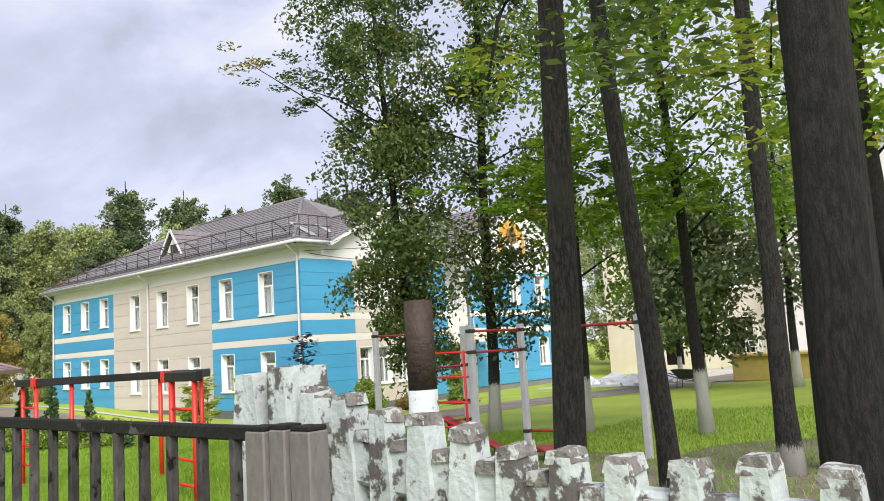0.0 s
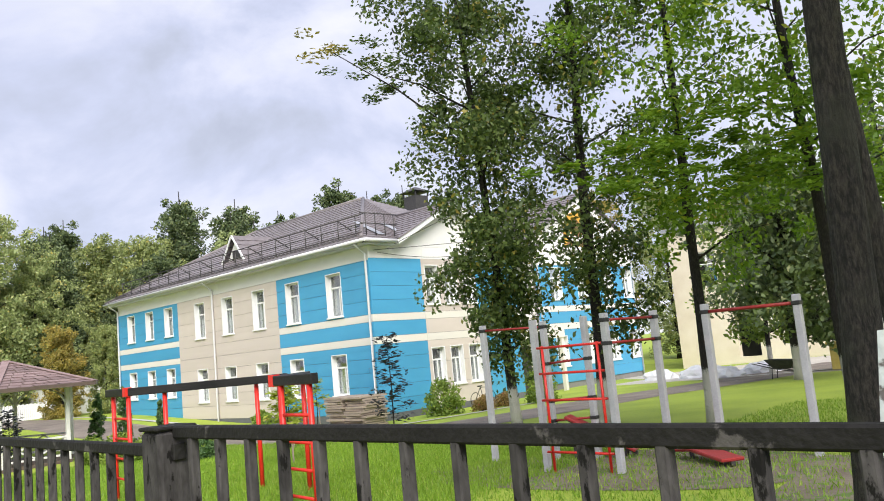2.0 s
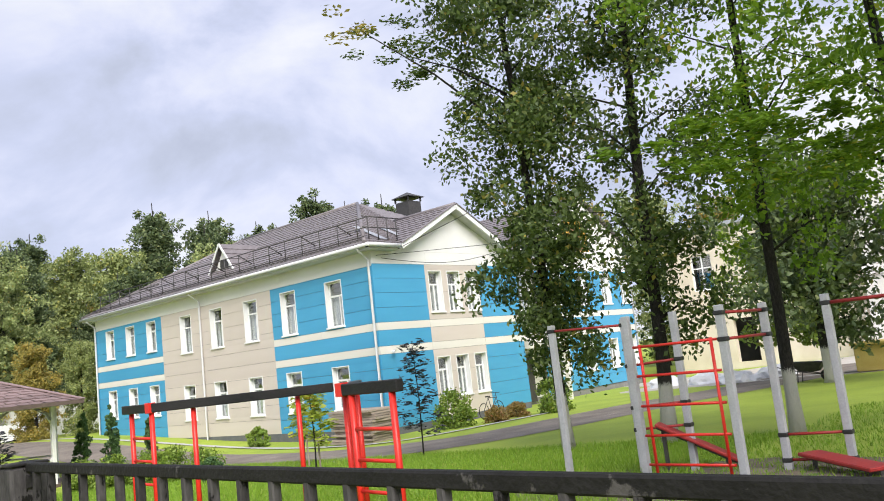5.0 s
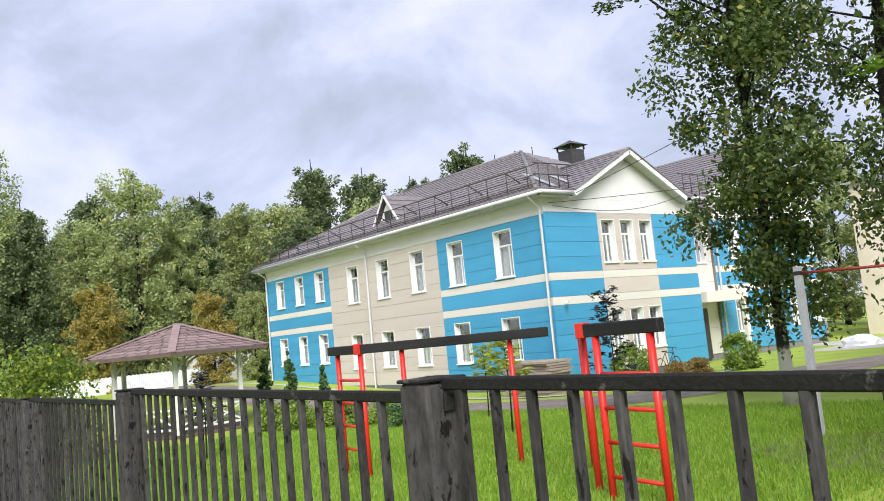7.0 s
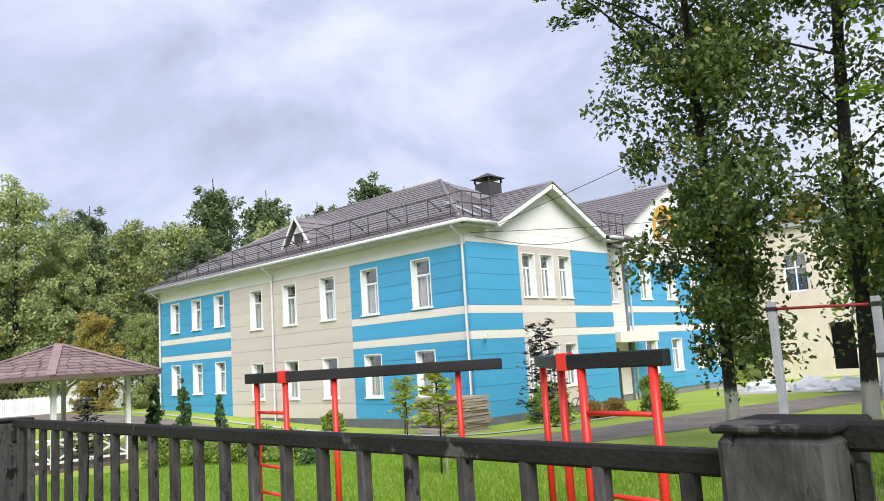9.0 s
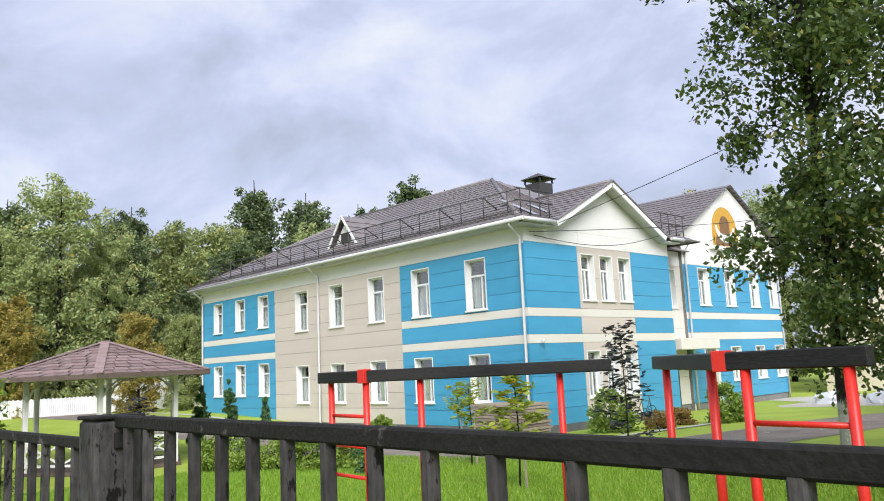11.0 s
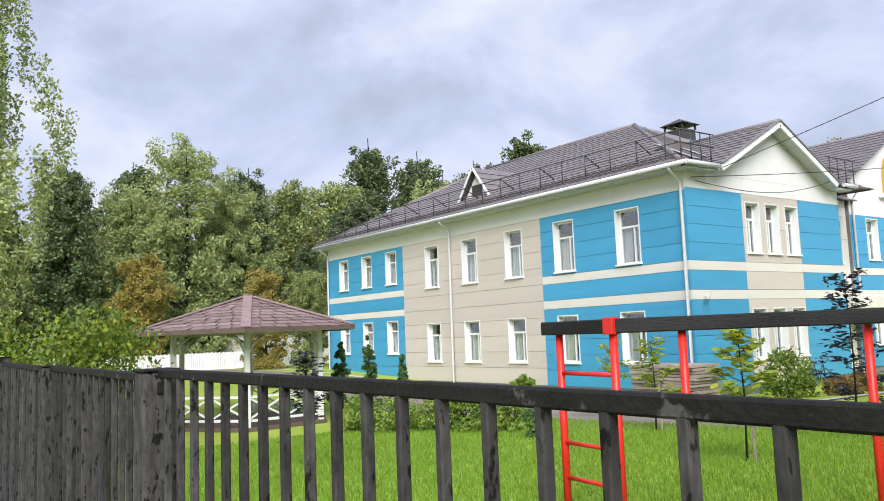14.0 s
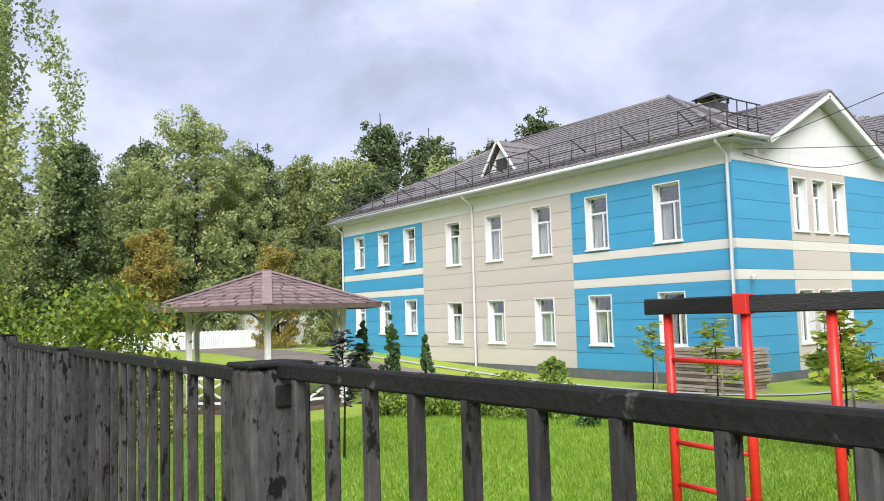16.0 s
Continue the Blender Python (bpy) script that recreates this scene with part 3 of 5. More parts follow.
def tiled_slope(parent, corners, step=0.36, name="roof_slope"):
    """A roof plane of stepped metal tile: each course is a raised strip with waves. corners: eave left, eave right, top right, top left."""
    a, b, c, d = [Vector(p) for p in corners]
    nrm = (b - a).cross(d - a).normalized()
    if nrm.z < 0:
        nrm = -nrm
    n = max(2, int(((c + d) / 2 - (a + b) / 2).length / step))
    bm = bmesh.new()
    for i in range(n):
        t0, t1 = i / n, (i + 1) / n
        l0, r0, l1, r1 = a.lerp(d, t0), b.lerp(c, t0), a.lerp(d, t1), b.lerp(c, t1)
        m = max(2, int((r0 - l0).length / 0.18))
        lo, hi, base = [], [], []
        for k in range(m + 1):
            s = k / m
            wave = 0.016 * (k % 2)
            lo.append(bm.verts.new(l0.lerp(r0, s) + nrm * (0.045 + wave)))
            hi.append(bm.verts.new(l1.lerp(r1, s) + nrm * (0.012 + wave)))
            base.append(bm.verts.new(l0.lerp(r0, s) + nrm * 0.0))
        for k in range(m):
            bm.faces.new((lo[k], lo[k + 1], hi[k + 1], hi[k]))
            bm.faces.new((base[k], base[k + 1], lo[k + 1], lo[k]))
    ob = part(name, bm, ROOF, parent)
    return ob


OH = 0.55
ex0, ex1, ey0, ey1, ez = FX0 - OH, GX + 0.3, FY - OH, 33.6, 6.62
RZ, RY = 10.15, 27.4
RX0, RX1 = -43.6, -33.4
roof = new("roof")
roof.parent = building
tiled_slope(roof, [(ex0, ey0, ez), (ex1, ey0, ez), (RX1, RY, RZ), (RX0, RY, RZ)])
tiled_slope(roof, [(ex0, ey1, ez), (ex0, ey0, ez), (RX0, RY, RZ), (RX0, RY, RZ)])
tiled_slope(roof, [(ex1, ey1, ez), (ex0, ey1, ez), (RX0, RY, RZ), (RX1, RY, RZ)])
# cross gable
gx = GX + 0.50
gz, hw, GYC = 8.52, 3.75, 26.7
bx = ex1 - (gz - ez) / (RZ - ez) * (ex1 - RX1)
tiled_slope(roof, [(ex1, ey0, ez), (ex1, GYC - hw, ez), (bx, GYC, gz), (RX1, RY, RZ)])
tiled_slope(roof, [(ex1, GYC + hw, ez), (ex1, ey1, ez), (RX1, RY, RZ), (bx, GYC, gz)])
for s_ in (-1, 1):
    y_e = GYC + s_ * hw
    cs = [(gx, y_e, ez - 0.05), (ex1 - 0.4, y_e, ez - 0.05), (bx - 0.3, GYC, gz), (gx, GYC, gz)]
    tiled_slope(roof, cs if s_ > 0 else [cs[1], cs[0], cs[3], cs[2]])
    bm = bmesh.new()
    beam(bm, (gx + 0.02, y_e - s_ * 0.1, ez - 0.10), (gx + 0.02, GYC, gz - 0.08), 0.06, 0.20)
    part("bargeboard", bm, WHITE, roof)
    part("verge_cap", beam(bmesh.new(), (gx + 0.03, y_e - s_ * 0.1, ez + 0.05), (gx + 0.03, GYC, gz + 0.06), 0.12, 0.05), ROOF, roof)
    bm = bmesh.new()
    o = [bm.verts.new(p) for p in ((gx, y_e, ez - 0.2), (gx, GYC, gz - 0.16), (GX - 0.05, GYC, gz - 0.16), (GX - 0.05, y_e, ez - 0.2))]
    bm.faces.new(o)
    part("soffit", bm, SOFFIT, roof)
for a_, b_ in (((RX0, RY, RZ + .03), (RX1, RY, RZ + .03)), ((RX1, RY, RZ + .03), (ex1, ey0, ez + .05)), ((RX0, RY, RZ + .03), (ex0, ey0, ez + .05)), ((bx, GYC, gz + .03), (gx, GYC, gz + .03))):
    part("ridge_cap", tube(bmesh.new(), [a_, b_], [0.09, 0.09], 8), ROOF, roof)
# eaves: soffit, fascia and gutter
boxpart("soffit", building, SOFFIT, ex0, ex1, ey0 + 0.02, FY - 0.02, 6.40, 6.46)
boxpart("fascia", building, GUTTER, ex0, ex1, ey0, ey0 + 0.02, 6.44, 6.60)
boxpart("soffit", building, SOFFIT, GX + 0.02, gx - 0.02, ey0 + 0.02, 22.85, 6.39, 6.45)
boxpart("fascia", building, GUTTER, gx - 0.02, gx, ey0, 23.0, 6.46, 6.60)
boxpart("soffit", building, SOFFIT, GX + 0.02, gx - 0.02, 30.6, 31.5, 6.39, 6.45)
part("gutter", tube(bmesh.new(), [(ex0 - 0.05, ey0 - 0.08, 6.55), (gx + 0.1, ey0 - 0.08, 6.55)], [0.075, 0.075], 10), GUTTER, building)
part("gutter", tube(bmesh.new(), [(gx + 0.08, ey0 - 0.08, 6.55), (gx + 0.08, 22.9, 6.55)], [0.075, 0.075], 10), GUTTER, building)
part("gutter", tube(bmesh.new(), [(gx + 0.08, 30.7, 6.55), (gx + 0.08, 31.7, 6.55)], [0.075, 0.075], 10), GUTTER, building)
for x_, y_ in ((-51.0, FY - 0.1), (-39.5, FY - 0.1), (-26.95, FY - 0.1)):
    part("downpipe", tube(bmesh.new(), [(x_, ey0 - 0.05, 6.5), (x_, ey0 - 0.02, 6.38), (x_, y_, 6.05), (x_, y_, -0.85), (x_, y_ - 0.15, -0.98)], [0.055] * 5, 8), GUTTER, building)
# roof rail and snow guard along the front eave
rail = new("roof_rail")
rail.parent = roof
sl = (RZ - ez) / (RY - ey0)


def slope_z(y):
    return ez + sl * (y - ey0)


yr = ey0 + 0.55
xs_ = np.arange(-50.3, -26.7, 1.2)
for x_ in xs_:
    part("rail_post", tube(bmesh.new(), [(x_, yr, slope_z(yr)), (x_, yr, slope_z(yr) + 0.85)], [0.022, 0.022], 5), STEEL, rail)
    if int((x_ + 60) / 1.2) % 2 == 0:
        part("brace", tube(bmesh.new(), [(x_, yr, slope_z(yr) + 0.84), (x_, yr + 0.75, slope_z(yr + 0.75) + 0.03)], [0.026, 0.026], 5), STEEL, rail)
for h_ in (0.85, 0.45):
    part("rail_bar", tube(bmesh.new(), [(-50.5, yr, slope_z(yr) + h_), (-26.9, yr, slope_z(yr) + h_)], [0.024, 0.024], 5), STEEL, rail)
for h_ in (0.08, 0.17):
    part("snow_bar", tube(bmesh.new(), [(-51, yr - 0.2, slope_z(yr - 0.2) + h_), (-26.9, yr - 0.2, slope_z(yr - 0.2) + h_)], [0.02, 0.02], 5), STEEL, rail)
for y0_, y1_ in ((21.9, 23.5), (31.2, 33)):
    for y_ in np.linspace(y0_, y1_, 4):
        part("rail_post", tube(bmesh.new(), [(-27.0, y_, 6.75), (-27.0, y_, 7.85)], [0.024, 0.024], 5), STEEL, rail)
    for z_ in (7.84, 7.4):
        part("rail_bar", tube(bmesh.new(), [(-27.0, y0_ - 0.3, z_), (-27.0, y1_ + 0.2, z_)], [0.024, 0.024], 5), STEEL, rail)
for x_ in np.arange(-51, -46.5, 0.5):
    part("rail_post", tube(bmesh.new(), [(x_, 23.4, slope_z(22)), (x_, 23.4, 8.0)], [0.022, 0.022], 5), STEEL, rail)
for z_ in (7.98, 7.6, 7.3):
    part("rail_bar", tube(bmesh.new(), [(-51.2, 23.4, z_), (-46.4, 23.4, z_)], [0.022, 0.022], 5), STEEL, rail)
# valley flashings of bright sheet
for y0_, y1_ in ((22.6, 23.0), (24.2, 24.6)):
    bm = bmesh.new()
    kx = (RX1 - ex1) / (RY - ey0)
    o = []
    for yy in (y0_, y1_):
        for up in (0.0, 1.5):
            x = ex1 - 0.5 - up * 1.1
            o.append(bm.verts.new((x, yy, ez + (ex1 - x) / (ex1 - RX1) * (RZ - ez) + 0.09)))
    bm.faces.new((o[0], o[1], o[3], o[2]))
    part("flashing", bm, GALV, roof)
# vent shaft with a hipped cap
vent = new("roof_vent")
vent.parent = roof
vx, vy, vw = -35.6, 33.5, 0.52
boxpart("shaft", vent, STEEL, vx - vw, vx + vw, vy - vw, vy + vw, 8.2, 11.15)
for sx_ in (-1, 1):
    for sy_ in (-1, 1):
        boxpart("cap_leg", vent, STEEL, vx + sx_ * vw - 0.04, vx + sx_ * vw + 0.04, vy + sy_ * vw - 0.04, vy + sy_ * vw + 0.04, 11.15, 11.40)
bm = bmesh.new()
q_ = [bm.verts.new((vx + a * 0.72, vy + b * 0.72, 11.40)) for a, b in ((-1, -1), (1, -1), (1, 1), (-1, 1))]
top_ = bm.verts.new((vx, vy, 11.78))
bm.faces.new(q_[::-1])
for k in range(4):
    bm.faces.new((q_[k], q_[(k + 1) % 4], top_))
part("cap", bm, STEEL, vent)
# dormer
dorm = new("dormer")
dorm.parent = roof
dx, dy0, dw, dtop, dbase = -38.85, 22.9, 1.12, 8.90, 7.55
bm = bmesh.new()
f_ = [bm.verts.new(p) for p in ((dx - dw + 0.2, dy0, dbase), (dx + dw - 0.2, dy0, dbase), (dx, dy0, dtop - 0.2))]
k_ = [bm.verts.new(p) for p in ((dx - dw + 0.2, dy0 + 0.1, dbase), (dx + dw - 0.2, dy0 + 0.1, dbase), (dx, dy0 + 0.1, dtop - 0.2))]
bm.faces.new(f_), bm.faces.new(k_[::-1])
for k in range(3):
    bm.faces.new((f_[k], k_[k], k_[(k + 1) % 3], f_[(k + 1) % 3]))
bmesh.ops.recalc_face_normals(bm, faces=bm.faces[:])
part("dormer_front", bm, FRIEZE, dorm)
boxpart("louvre", dorm, STEEL, dx - 0.35, dx + 0.35, dy0 - 0.03, dy0, dbase + 0.1, dbase + 0.55)
for s_ in (-1, 1):
    yb = ey0 + (dtop - ez) / sl
    ye = ey0 + (dbase - ez) / sl
    cs = [(dx + s_ * dw, dy0 - 0.25, dbase - 0.1), (dx + s_ * dw, ye + 0.3, dbase - 0.1), (dx, yb + 0.2, dtop), (dx, dy0 - 0.25, dtop)]
    tiled_slope(dorm, cs, name="dormer_slope")
    part("dormer_verge", beam(bmesh.new(), (dx + s_ * dw, dy0 - 0.26, dbase - 0.1), (dx, dy0 - 0.26, dtop), 0.05, 0.10), WHITE, dorm)

# wing set back behind the bay
WX = -28.1
WING_WIN = [(y_, 1.05, z_, z_ + h_) for y_ in (36.4, 39.0, 41.65, 43.9) for z_, h_ in ((3.95, 1.85), (0.25, 1.7))]
wing = thing("building_wing", (0, 0, 0), "blue and white wing with an arched gold panel in its gable", "building")
zones_wing = [(34.6, 44.6, 5.9, 7.3, FRIEZE, 1.5, 5), (34.6, 44.6, 3.62, 5.9, BLUE, ROWH, 6), (34.6, 44.6, 3.3, 3.62, CREAM, 0.4, 6), (34.6, 44.6, 2.66, 3.3, BLUE, 0.7, 6), (34.6, 44.6, 2.3, 2.66, CREAM, 0.4, 6), (34.6, 44.6, ZB, 2.3, BLUE, ROWH, 6)]
cladding(wing, "y", WX, zones_wing, WING_WIN)
wall_solid(wing, "y", WX, 34.6, 44.6, -1.2, 7.3, WING_WIN)
REC = [(33.6, 1.0, 3.8, 5.65)]
cladding(wing, "y", WX - 0.2, [(31.0, 34.6, 5.8, 6.5, FRIEZE, 0.8, 4), (31.0, 34.6, 1.9, 5.8, CREAM, 1.0, 4), (31.0, 34.6, ZB, 1.9, CREAM, 1.2, 4)], REC)
wall_solid(wing, "y", WX - 0.2, 31.0, 34.6, -1.2, 6.5, REC)
boxpart("wall", wing, BEIGE, WX - 0.2, WX - 0.02, 34.6, 34.7, -1.2, 7.0)
# entrance with a pale canopy
boxpart("canopy", wing, CREAM, WX - 0.15, WX + 1.4, 31.5, 34.8, 1.85, 2.35, 0.02)
boxpart("door", wing, STEEL, WX - 0.18, WX - 0.1, 32.3, 33.6, -0.8, 1.6)
boxpart("canopy_post", wing, CREAM, WX + 1.15, WX + 1.35, 34.5, 34.7, -1.2, 1.85)
bm = bmesh.new()
pg = [(34.3, 7.3), (44.9, 7.3), (39.6, 10.25)]
v_ = [bm.verts.new((x, y, z)) for x in (WX - 0.25, WX + 0.02) for y, z in pg]
bm.faces.new(v_[:3]), bm.faces.new(v_[3:][::-1])
for k in range(3):
    bm.faces.new((v_[k], v_[3 + k], v_[3 + (k + 1) % 3], v_[(k + 1) % 3]))
bmesh.ops.recalc_face_normals(bm, faces=bm.faces[:])
part("gable_wall", bm, FRIEZE, wing)
for s_ in (-1, 1):
    cs = [(WX + 0.3, 39.6 + s_ * 5.5, 7.2), (WX - 9, 39.6 + s_ * 5.5, 7.2), (WX - 9, 39.6, 10.3), (WX + 0.3, 39.6, 10.3)]
    tiled_slope(wing, cs)
tiled_slope(wing, [(WX + 0.2, 31.0, 6.45), (WX + 0.2, 34.9, 6.45), (WX - 4, 34.9, 9.0), (WX - 4, 31.0, 9.0)])


def arch_poly(cy, z0, w, h, n=14):
    r = w / 2
    pts = [(cy - r, z0), (cy + r, z0)]
    for k in range(n + 1):
        a = math.pi * k / n
        pts.append((cy + r * math.cos(a), z0 + h - r + r * math.sin(a)))
    return pts


def flat_on_wing(name, pts, x0, x1, mat):
    bm = bmesh.new()
    a = [bm.verts.new((x0, y, z)) for y, z in pts]
    b = [bm.verts.new((x1, y, z)) for y, z in pts]
    bm.faces.new(a), bm.faces.new(b[::-1])
    for k in range(len(pts)):
        j = (k + 1) % len(pts)
        bm.faces.new((a[k], b[k], b[j], a[j]))
    bmesh.ops.recalc_face_normals(bm, faces=bm.faces[:])
    return part(name, bm, mat, wing)


flat_on_wing("arch_surround", arch_poly(38.87, 6.9, 3.05, 2.32), WX + 0.02, WX + 0.10, WHITE)
flat_on_wing("gold_panel", arch_poly(38.87, 7.02, 2.66, 2.05), WX + 0.10, WX + 0.112, GOLD)
flat_on_wing("painted_base", [(37.75, 7.06), (40.0, 7.06), (39.75, 7.55), (38.0, 7.55)], WX + 0.112, WX + 0.120, BROWNPAINT)
flat_on_wing("painted_shape", arch_poly(38.87, 7.55, 1.0, 1.05), WX + 0.112, WX + 0.120, BROWNPAINT)
cres = [(38.87 + 1.0 * math.cos(a), 8.05 + 0.85 * math.sin(a)) for a in np.linspace(math.pi, 2 * math.pi, 12)] + [(38.87 + 0.82 * math.cos(a), 8.05 + 0.45 * math.sin(a)) for a in np.linspace(2 * math.pi, math.pi, 12)]
flat_on_wing("white_crescent", cres, WX + 0.120, WX + 0.130, WHITE)
boxpart("arch_sill", wing, WHITE, WX + 0.02, WX + 0.2, 37.25, 40.5, 6.8, 6.9, 0.01)
for y_ in (34.75, 44.5):
    part("downpipe", tube(bmesh.new(), [(WX + 0.35, y_, 6.9), (WX + 0.08, y_, 6.5), (WX + 0.08, y_, -0.9)], [0.055] * 3, 8), GUTTER, wing)

# cables from the gable
for a_, b_ in (((-26.6, 23.0, 6.45), (-4, 30, 14.5)), ((-26.75, 21.95, 6.2), (-20, 44, 9.0)), ((-26.75, 22.2, 6.1), (-26.4, 31.0, 6.9))):
    A_, B_ = Vector(a_), Vector(b_)
    pts_ = [A_.lerp(B_, k / 10) - Vector((0, 0, 0.5 * math.sin(math.pi * k / 10))) for k in range(11)]
    tagged(part("overhead_cable", tube(bmesh.new(), pts_, [0.013] * 11, 5), CABLE), "thin black overhead cable fixed to the gable wall", "cable", "overhead cables")
cam_ob = thing("security_camera", (GX + 0.05, 22.35, 2.35), "small white security camera on the blue wall", "camera")
part("bracket", tube(bmesh.new(), [(-0.03, 0, 0), (0.15, 0, 0.02)], [0.02, 0.02], 6), WHITE, cam_ob)
part("housing", tube(bmesh.new(), [(0.1, 0.05, 0.02), (0.22, -0.22, -0.03)], [0.05, 0.045], 8), WHITE, cam_ob)

# ---- dark metal fence along the footway ----
FENCE_POSTS = [(-1.615, 1.2, 1.545), (-4.05, 1.2, 1.545), (-7.58, 1.34, 1.495), (-11.22, 1.5, 1.46), (-14.53, 1.5, 1.39), (-17.3, 1.58, 1.375), (-20.2, 1.66, 1.43), (-23.2, 1.74, 1.42), (-26.2, 1.8, 1.40)]


def fence_panel(p, q, label):
    """One welded panel: top and bottom rail with square bars between two posts."""
    (x0, y0, z0), (x1, y1, z1) = p, q
    a, b = Vector((x0, y0, min(z0, z1) - 0.0)), Vector((x1, y1, min(z0, z1)))
    d = (b - a)
    L = d.length
    t = thing("metal_fence", (a.x, a.y, a.z), label, "fence", "fence panels")
    t.rotation_euler = (0, 0, math.atan2(d.y, d.x))
    drop = b.z - a.z

    def at(s, z):
        return (s, 0, z + drop * s / L)

    part("top_rail", beam(bmesh.new(), at(0.05, -0.027), at(L - 0.05, -0.019), 0.030, 0.038, 0.005), FENCE, t)
    part("bottom_rail", beam(bmesh.new(), at(0.05, -1.36), at(L - 0.05, -1.36), 0.045, 0.045, 0.006), FENCE, t)
    n = int(round(L / 0.156))
    for k in range(1, n):
        s = L * k / n
        bm = beam(bmesh.new(), at(s, -1.36), at(s, -0.035), 0.024, 0.028, 0.004)
        part("bar", bm, FENCE_SIDE, t)
    return t


def fence_post(p, w=0.17, h=-0.012):
    x, y, z = p
    gz_ = ground_z(x) - 0.1
    t = thing("fence_post", (x, y, gz_), "square dark grey steel fence post with chipped paint", "fence post", "fence posts")
    H = z + h - gz_
    part("shaft", box(bmesh.new(), -w / 2, w / 2, -w / 2, w / 2, 0, H, 0.012), FENCE_SIDE, t)
    part("cap", box(bmesh.new(), -w / 2 - 0.004, w / 2 + 0.004, -w / 2 - 0.004, w / 2 + 0.004, H, H + 0.012, 0.004), FENCE, t)
    for s in (-1, 1):
        part("lug", box(bmesh.new(), s * w / 2 - 0.012 * (s < 0), s * w / 2 + 0.012 * (s > 0), -0.02, 0.02, H - 0.09, H - 0.04, 0.003), FENCE, t)


for i_, p_ in enumerate(FENCE_POSTS[1:]):
    fence_post(p_, 0.15 if 0 < i_ < 4 else 0.12)
for p_, q_ in zip(FENCE_POSTS, FENCE_POSTS[1:]):
    fence_panel(p_, q_, "dark grey welded steel bar fence panel with peeling paint")
def rough_block(x0, x1, y0, y1, z0, z1, seed):
    """A cast picket with broken, uneven edges."""
    bm = bmesh.new()
    box(bm, x0, x1, y0, y1, z0, z1)
    bmesh.ops.subdivide_edges(bm, edges=[e for e in bm.edges if abs(e.verts[0].co.z - e.verts[1].co.z) > 0.1], cuts=9)
    bmesh.ops.subdivide_edges(bm, edges=[e for e in bm.edges if abs(e.verts[0].co.z - e.verts[1].co.z) < 0.01], cuts=2)
    for v in bm.verts:
        q = v.co * 9 + Vector((seed * 3.1, seed, 0))
        v.co += Vector((noise.noise(q), noise.noise(q + Vector((9, 0, 0))), noise.noise(q + Vector((0, 9, 0))))) * 0.010
        top = (v.co.z - z1) + 0.05
        if top > 0:
            v.co.x += (x0 + x1 - 2 * v.co.x) * 0.18 * min(1, top / 0.05)
    return bm


# end planks by the concrete fence
for k, (x_, w_) in enumerate(((-1.626, 0.076), (-1.556, 0.060), (-1.487, 0.074))):
    g_ = ground_z(x_) - 0.1
    t_ = thing("end_plate", (x_, 1.185 + 0.012 * k, g_), "weathered brown-grey plank ending the steel fence", "fence post", "fence posts")
    part("plate", box(bmesh.new(), -w_ / 2, w_ / 2, -0.03, 0.03, 0, 1.528 - g_ + 0.004 * (k % 2), 0.004), PLATE, t_)
    part("worn_top", box(bmesh.new(), -w_ / 2 + 0.002, w_ / 2 - 0.002, -0.028, 0.028, 1.528 - g_ + 0.004 * (k % 2), 1.540 - g_ + 0.004 * (k % 2), 0.003), FENCE, t_, "dark splintered top edge")


# ---- peeling white concrete fence ----
conc = thing("concrete_fence", (0, 0, 0), "white-painted concrete picket fence with peeling paint and broken tops", "fence")
xs_p = [-1.80 + 0.138 * k for k in range(30)]
for k, x_ in enumerate(xs_p):
    zt = max(1.465, 1.615 - 0.026 * k) + 0.008 * math.sin(k * 2.3)
    part("picket", rough_block(x_ - 0.040, x_ + 0.040, 1.46, 1.54, -0.1, zt - 0.02, k), CONCRETE, conc)
    part("broken_top", rough_block(x_ - 0.038, x_ + 0.038, 1.462, 1.538, zt - 0.035, zt - 0.005, 90 + k), BROKEN, conc, "bare grey broken concrete")
    zr = max(1.375, 1.515 - 0.0197 * k)
    part("broken_edge", rough_block(x_ + 0.036, x_ + 0.102, 1.468, 1.542, zr - 0.03, zr - 0.002, 140 + k), BROKEN, conc, "bare grey broken concrete")
for z_, k in ((1.0, 0), (0.25, 1)):
    part("rail", rough_block(-1.86, 2.3, 1.47, 1.53, z_, z_ + 0.10, 50 + k), CONCRETE, conc)
bm = bmesh.new()
beam(bm, (-1.84, 1.505, 1.45), (-1.0, 1.505, 1.33), 0.062, 0.13, 0.012)
beam(bm, (-1.02, 1.505, 1.33), (2.3, 1.505, 1.30), 0.062, 0.13, 0.012)
part("upper_rail", bm, CONCRETE, conc)
slab = thing("concrete_post", (0, 0, 0), "thick white concrete post with chipped edges and a dark crack", "fence post")
part("half", rough_block(-2.13, -2.005, 1.44, 1.60, -0.1, 1.655, 71), CONCRETE, slab)
part("half", rough_block(-1.965, -1.855, 1.44, 1.60, -0.1, 1.67, 75), CONCRETE, slab)
part("crack_filler", box(bmesh.new(), -2.005, -1.965, 1.475, 1.58, -0.1, 1.66, 0.005), RUST, slab, "dark steel strip in the gap")
rp = thing("rusty_post", (-1.48, 1.60, -0.05), "rusty brown steel post with flaking white paint below", "post")
part("shaft", tube(bmesh.new(), [(0, 0, 0), (0, 0, 1.64)], [0.041, 0.041], 12), CONCRETE, rp)
part("bare_top", tube(bmesh.new(), [(0, 0, 1.64), (0, 0, 1.88)], [0.040, 0.040], 12), RUST, rp, "bare rust-brown top")


